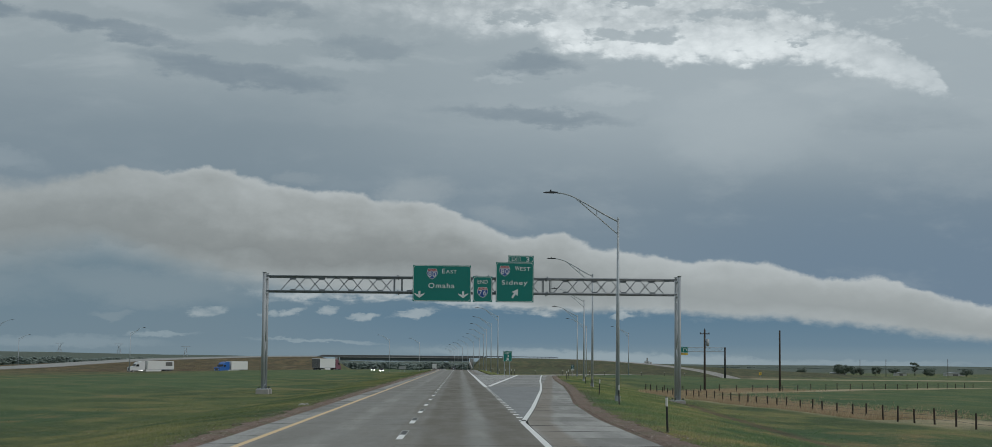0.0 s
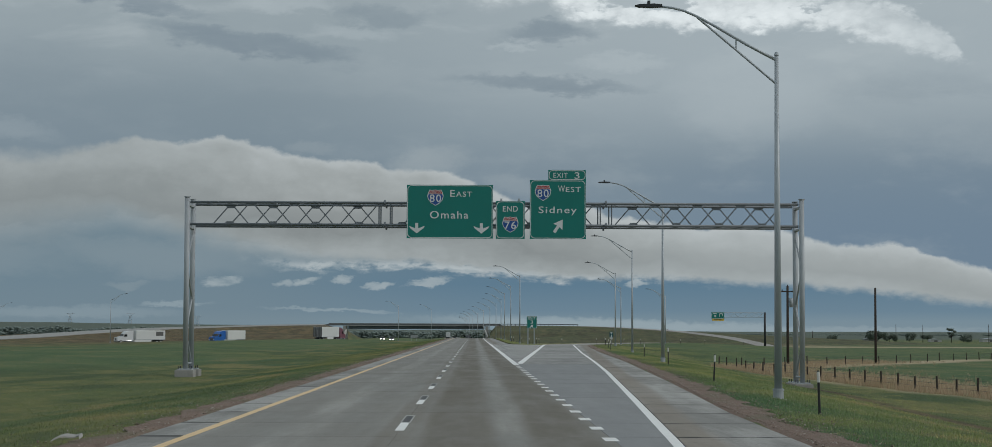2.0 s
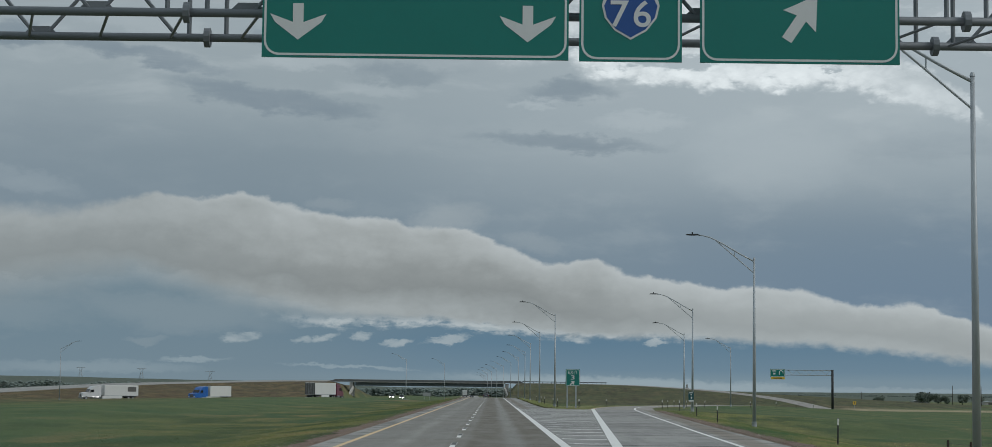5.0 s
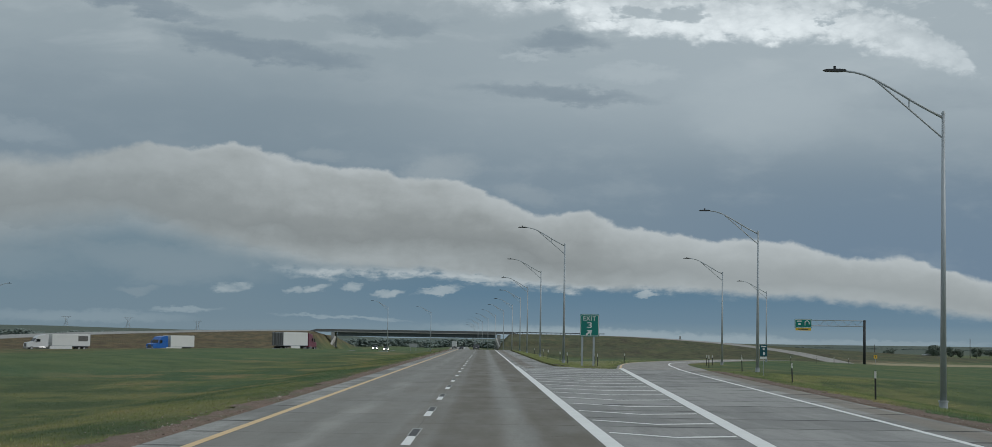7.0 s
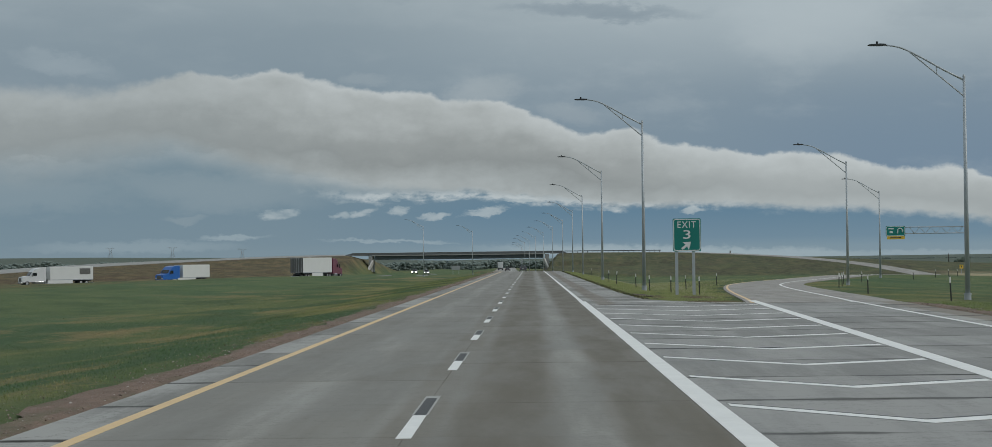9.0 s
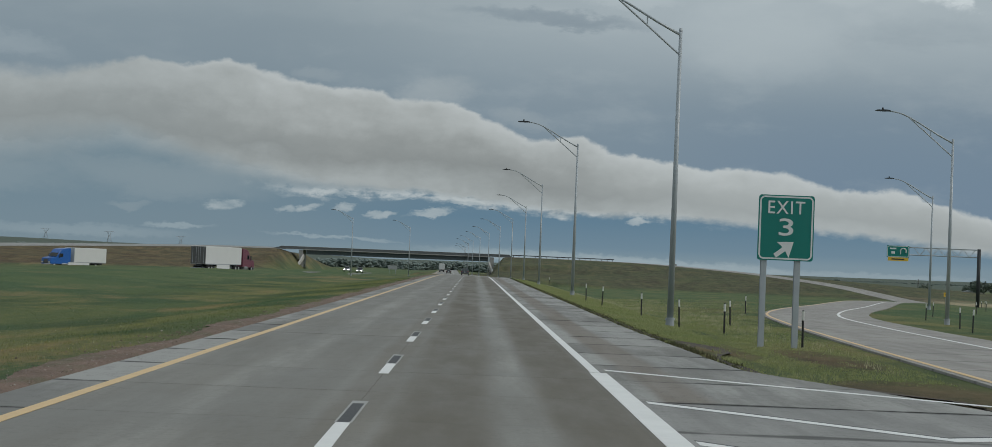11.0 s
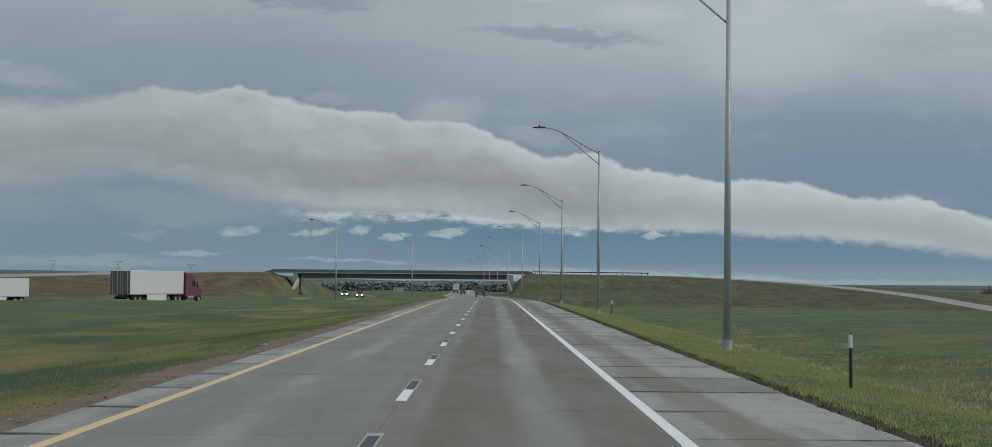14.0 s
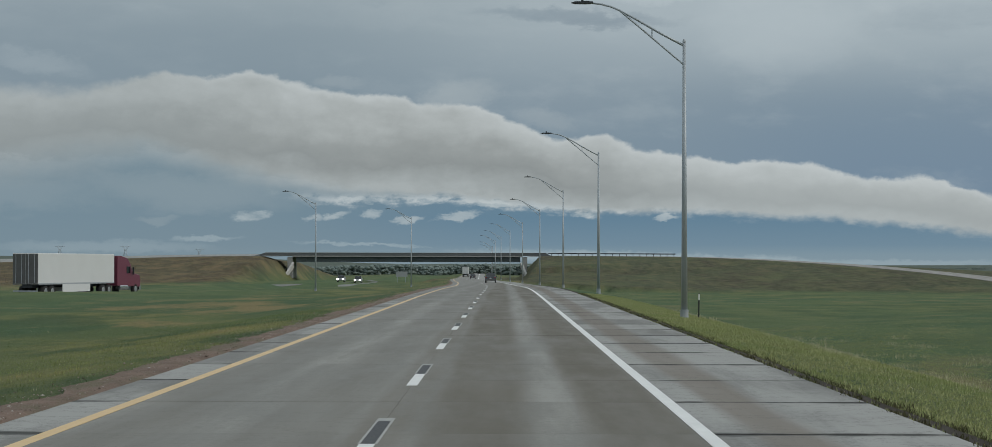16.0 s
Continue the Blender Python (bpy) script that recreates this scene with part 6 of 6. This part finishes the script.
PALE_WALL = plain("pale_shed_wall", (0.5, 0.5, 0.48), 0.8)
for x, y, a, b, h in ((236, 1120, 9, 7, 1.9), (282, 1150, 7, 6, 1.8), (322, 1170, 12, 8, 2.0)):
    far_building("farm_shed", "low pale farm shed far across the fields", x, y, a, b, h, PALE_WALL)


def elevator():
    top = new("grain_elevator")
    x, y = 408.0, 3900.0
    g = float(lie(x, y)) - 1
    for k, (dx, r, h) in enumerate(((-5, 2.6, 9), (1, 2.6, 9), (6.5, 2.4, 7))):
        s = part("silo", rod(bmesh.new(), (dx, 0, 0), (dx, 0, h), r, r, 18), DECK, top, "pale round silo", True)
        part("roof", rod(bmesh.new(), (dx, 0, h), (dx, 0, h + 1.6), r, 0.4, 18), STEEL_DULL, s)
    part("head_house", box(bmesh.new(), -3, 0, -1.5, 1.5, 0, 17), DECK, top)
    top.location = (x, y, g)
    return tagged(top, "pale grain elevator on the far horizon", "grain elevator")


elevator()

def tyre_scrap():
    """A torn strip of tyre tread lying on the verge."""
    top = new("tyre_scrap")
    bm = bmesh.new()
    rows = []
    for k in range(12):
        t = k / 11
        c = Vector((-5.45 + 0.62 * t - 0.2 * t * t, 80.3 + 0.4 * math.sin(2.6 * t), 0.0))
        lift = float(lie(c.x, c.y)) + 0.07 + 0.05 * math.sin(3.1 * t) + 0.025 * math.sin(9 * t)
        rows.append([bm.verts.new((c.x, c.y + d * (1 + 0.3 * math.sin(7 * t + d)), lift + h)) for d, h in ((-0.13, 0), (0.13, 0.03), (0.13, 0.05), (-0.13, 0.02))])
    for a, b in zip(rows, rows[1:]):
        for i in range(4):
            bm.faces.new((a[i], a[(i + 1) % 4], b[(i + 1) % 4], b[i]))
    bm.faces.new(rows[0][::-1])
    bm.faces.new(rows[-1])
    part("tread", bm, FOOTING, top, "dusty pale tread")
    return tagged(top, "pale dusty strip of torn tyre on the gravel verge", "road debris")


tyre_scrap()

# ---- grass ----
def tufts(name, label, mat, count, where, tall, seed, blades=5, wide=0.012):
    """Tufts of thin blades, joined into one object. where: gives plan places from a random source."""
    rng = np.random.default_rng(seed)
    x, y = where(rng, count)
    z = lie(x, y)
    n = len(x) * blades
    bx, by = np.repeat(x, blades) + rng.normal(0, 0.07, n), np.repeat(y, blades) + rng.normal(0, 0.07, n)
    bz = np.repeat(z, blades) - 0.02
    h = rng.uniform(tall[0], tall[1], n) * np.repeat(rng.uniform(0.6, 1.25, len(x)), blades)
    a = rng.uniform(0, math.pi, n)
    w = wide * rng.uniform(0.7, 1.6, n)
    lx, ly = rng.normal(0, 0.28, n) * h, rng.normal(0, 0.28, n) * h
    v = np.empty((n, 3, 3))
    v[:, 0] = np.stack([bx - w * np.cos(a), by - w * np.sin(a), bz], 1)
    v[:, 1] = np.stack([bx + w * np.cos(a), by + w * np.sin(a), bz], 1)
    v[:, 2] = np.stack([bx + lx, by + ly, bz + h], 1)
    me = bpy.data.meshes.new(name)
    me.vertices.add(3 * n)
    me.vertices.foreach_set("co", v.ravel())
    me.loops.add(3 * n)
    me.loops.foreach_set("vertex_index", np.arange(3 * n, dtype=np.int32))
    me.polygons.add(n)
    me.polygons.foreach_set("loop_start", np.arange(0, 3 * n, 3, dtype=np.int32))
    me.materials.append(mat)
    me.update()
    me.validate()
    return tagged(new(name, me), label, "grass", kind="stuff")


def left_side(rng, n):
    y = rng.uniform(15, 480, n)
    return -5.2 - np.abs(rng.gamma(1.3, 5.5, n)), y


def exit_side(rng, n):
    y = rng.uniform(30, 300, n)
    x = exit_edge(y) + 0.75 + rng.gamma(1.3, 4.0, n)
    worn = np.abs(x - np.interp(y, [70, 94, 105, 119.5, 139, 160], [16.0, 17.2, 17.9, 18.0, 19.3, 20.5])) < 0.55
    keep = ~(worn & (y < 165))
    return x[keep], y[keep]


def right_side(rng, n):
    y = rng.uniform(307, 520, n)
    x = nose_edge(y) + 0.06 + road_x(y) + rng.gamma(1.25, 3.8, n)
    nose = RAMP[np.argmin(np.abs(RAMP[:, 1][None, :] - y[:, None]), axis=1), 0] - 3.4
    keep = (x < nose + 0.45) | (y > 470)
    bald = (np.hypot((x - 7.4) * 0.9, (y - 318.5) * 0.26) < 1.0) | (np.hypot((x - 10.1) * 1.2, (y - 318) * 0.22) < 1.1) | (np.hypot(x - 9.4, (y - 305) * 0.5) < 1.9)
    keep &= ~(bald & (rng.uniform(0, 1, n) < 0.9))
    return x[keep], y[keep]


def edge_side(rng, n):
    y = rng.uniform(310, 520, n)
    clump_at = 0.06 * np.sin(y * 1.7) + 0.05 * np.sin(y * 4.1 + 1)
    return nose_edge(y) + road_x(y) + 0.08 + clump_at + np.abs(rng.normal(0, 0.09, n)), y


def seed_side(rng, n):
    """Clusters of grass gone to seed."""
    k = n // 12
    y0 = rng.uniform(309, 500, k)
    x0 = 10.0 + road_x(y0) + rng.gamma(2.0, 1.7, k)
    x, y = np.repeat(x0, 12) + rng.normal(0, 0.35, 12 * k), np.repeat(y0, 12) + rng.normal(0, 1.0, 12 * k)
    nose = RAMP[np.argmin(np.abs(RAMP[:, 1][None, :] - y[:, None]), axis=1), 0] - 3.4
    keep = (x < nose) | (y > 470)
    return x[keep], y[keep]


def bank_side(rng, n):
    """Weeds on the fill slopes to either side of the overpass."""
    y = rng.uniform(600, 924, n)
    x = np.where(rng.uniform(0, 1, n) < 0.8, rng.uniform(-165, -58, n), rng.uniform(-165, -90, n))
    z, base = lie(x, y, True)
    keep = (z - base > 0.45) & (np.minimum(to_line(x, y, RAMP)[0], to_line(x, y, LOOP)[0]) > 7)
    return x[keep], y[keep]


def dry_field(rng, n):
    y = rng.uniform(118, 262, n)
    return 22.4 + (212 - np.minimum(y, 212)) * 0.06 + np.maximum(y - 212, 0) * 0.45 + rng.gamma(1.3, 1.9, n), y


tufts("median_grass", "short green grass on the median", MEDIAN_BLADE, 70000, left_side, (0.02, 0.075), 21, 6, 0.009)
tufts("exit_verge_grass", "green grass beside the exit lane", BLADE, 55000, exit_side, (0.03, 0.10), 22, 6, 0.008)
tufts("right_verge_grass", "taller green grass with pale seed heads beside the shoulder", VERGE_BLADE, 105000, right_side, (0.02, 0.075), 23, 7, 0.008)
tufts("edge_weeds", "low dark weeds rooted along the shoulder's broken edge", EDGE_BLADE, 5200, edge_side, (0.02, 0.09), 27, 6, 0.010)
tufts("seed_grass", "pale grass gone to seed beside the shoulder", SEED, 3000, seed_side, (0.08, 0.20), 25, 4, 0.010)
tufts("bank_weeds", "brown and olive weeds on the embankment slopes", BANK_BLADE, 22000, bank_side, (0.06, 0.18), 26, 4, 0.03)
tufts("dry_grass", "dry tan grass along the field fence", STRAW, 22000, dry_field, (0.12, 0.42), 24)


def verge_stones(name, label, mat, count, edge, sign, y0, y1, broad, seed):
    """Loose stones and clods on a gravel verge, joined into one object."""
    rng = np.random.default_rng(seed)
    y = y0 + (y1 - y0) * rng.uniform(0, 1, count) ** 1.3
    x = edge(y) + sign * (0.04 + rng.gamma(1.6, 0.28 * broad, count))
    z = np.maximum(lie(x, y) + 0.03, road_z(y) - 0.09)
    r = 0.005 + rng.gamma(1.5, 0.0042, count)
    shape = np.array([(1, 0, 0), (-1, 0, 0), (0, 1, 0), (0, -1, 0), (0, 0, 0.7), (0, 0, -0.7)])
    tris = np.array([(0, 2, 4), (2, 1, 4), (1, 3, 4), (3, 0, 4), (2, 0, 5), (1, 2, 5), (3, 1, 5), (0, 3, 5)])
    v = np.stack([x, y, z], -1)[:, None, :] + shape[None] * r[:, None, None] * rng.uniform(0.6, 1.5, (count, 6, 1))
    f = (tris[None] + 6 * np.arange(count)[:, None, None]).reshape(-1, 3)
    return tagged(mesh_object(name, v.reshape(-1, 3), f.tolist(), mat), label, "gravel", kind="stuff")


def stone_material():
    m, n, b = material("loose_verge_stone", 0.9)
    r = n.node("ShaderNodeNewGeometry").outputs["Random Per Island"]
    n.put(b.inputs["Base Color"], n.ramp(r, [(0.0, (0.10, 0.075, 0.058)), (0.5, (0.24, 0.18, 0.145)), (0.85, (0.33, 0.28, 0.24)), (1.0, (0.46, 0.43, 0.39))]))
    return m


STONE = stone_material()
verge_stones("exit_verge_gravel", "loose reddish stones and clods beside the exit shoulder", STONE, 26000, exit_edge, 1, 28, 298, 1.3, 31)
verge_stones("median_verge_gravel", "loose reddish stones and clods beside the inner shoulder", STONE, 26000, lambda y: -4.5 + road_x(y), -1, 30, 520, 1.0, 32)
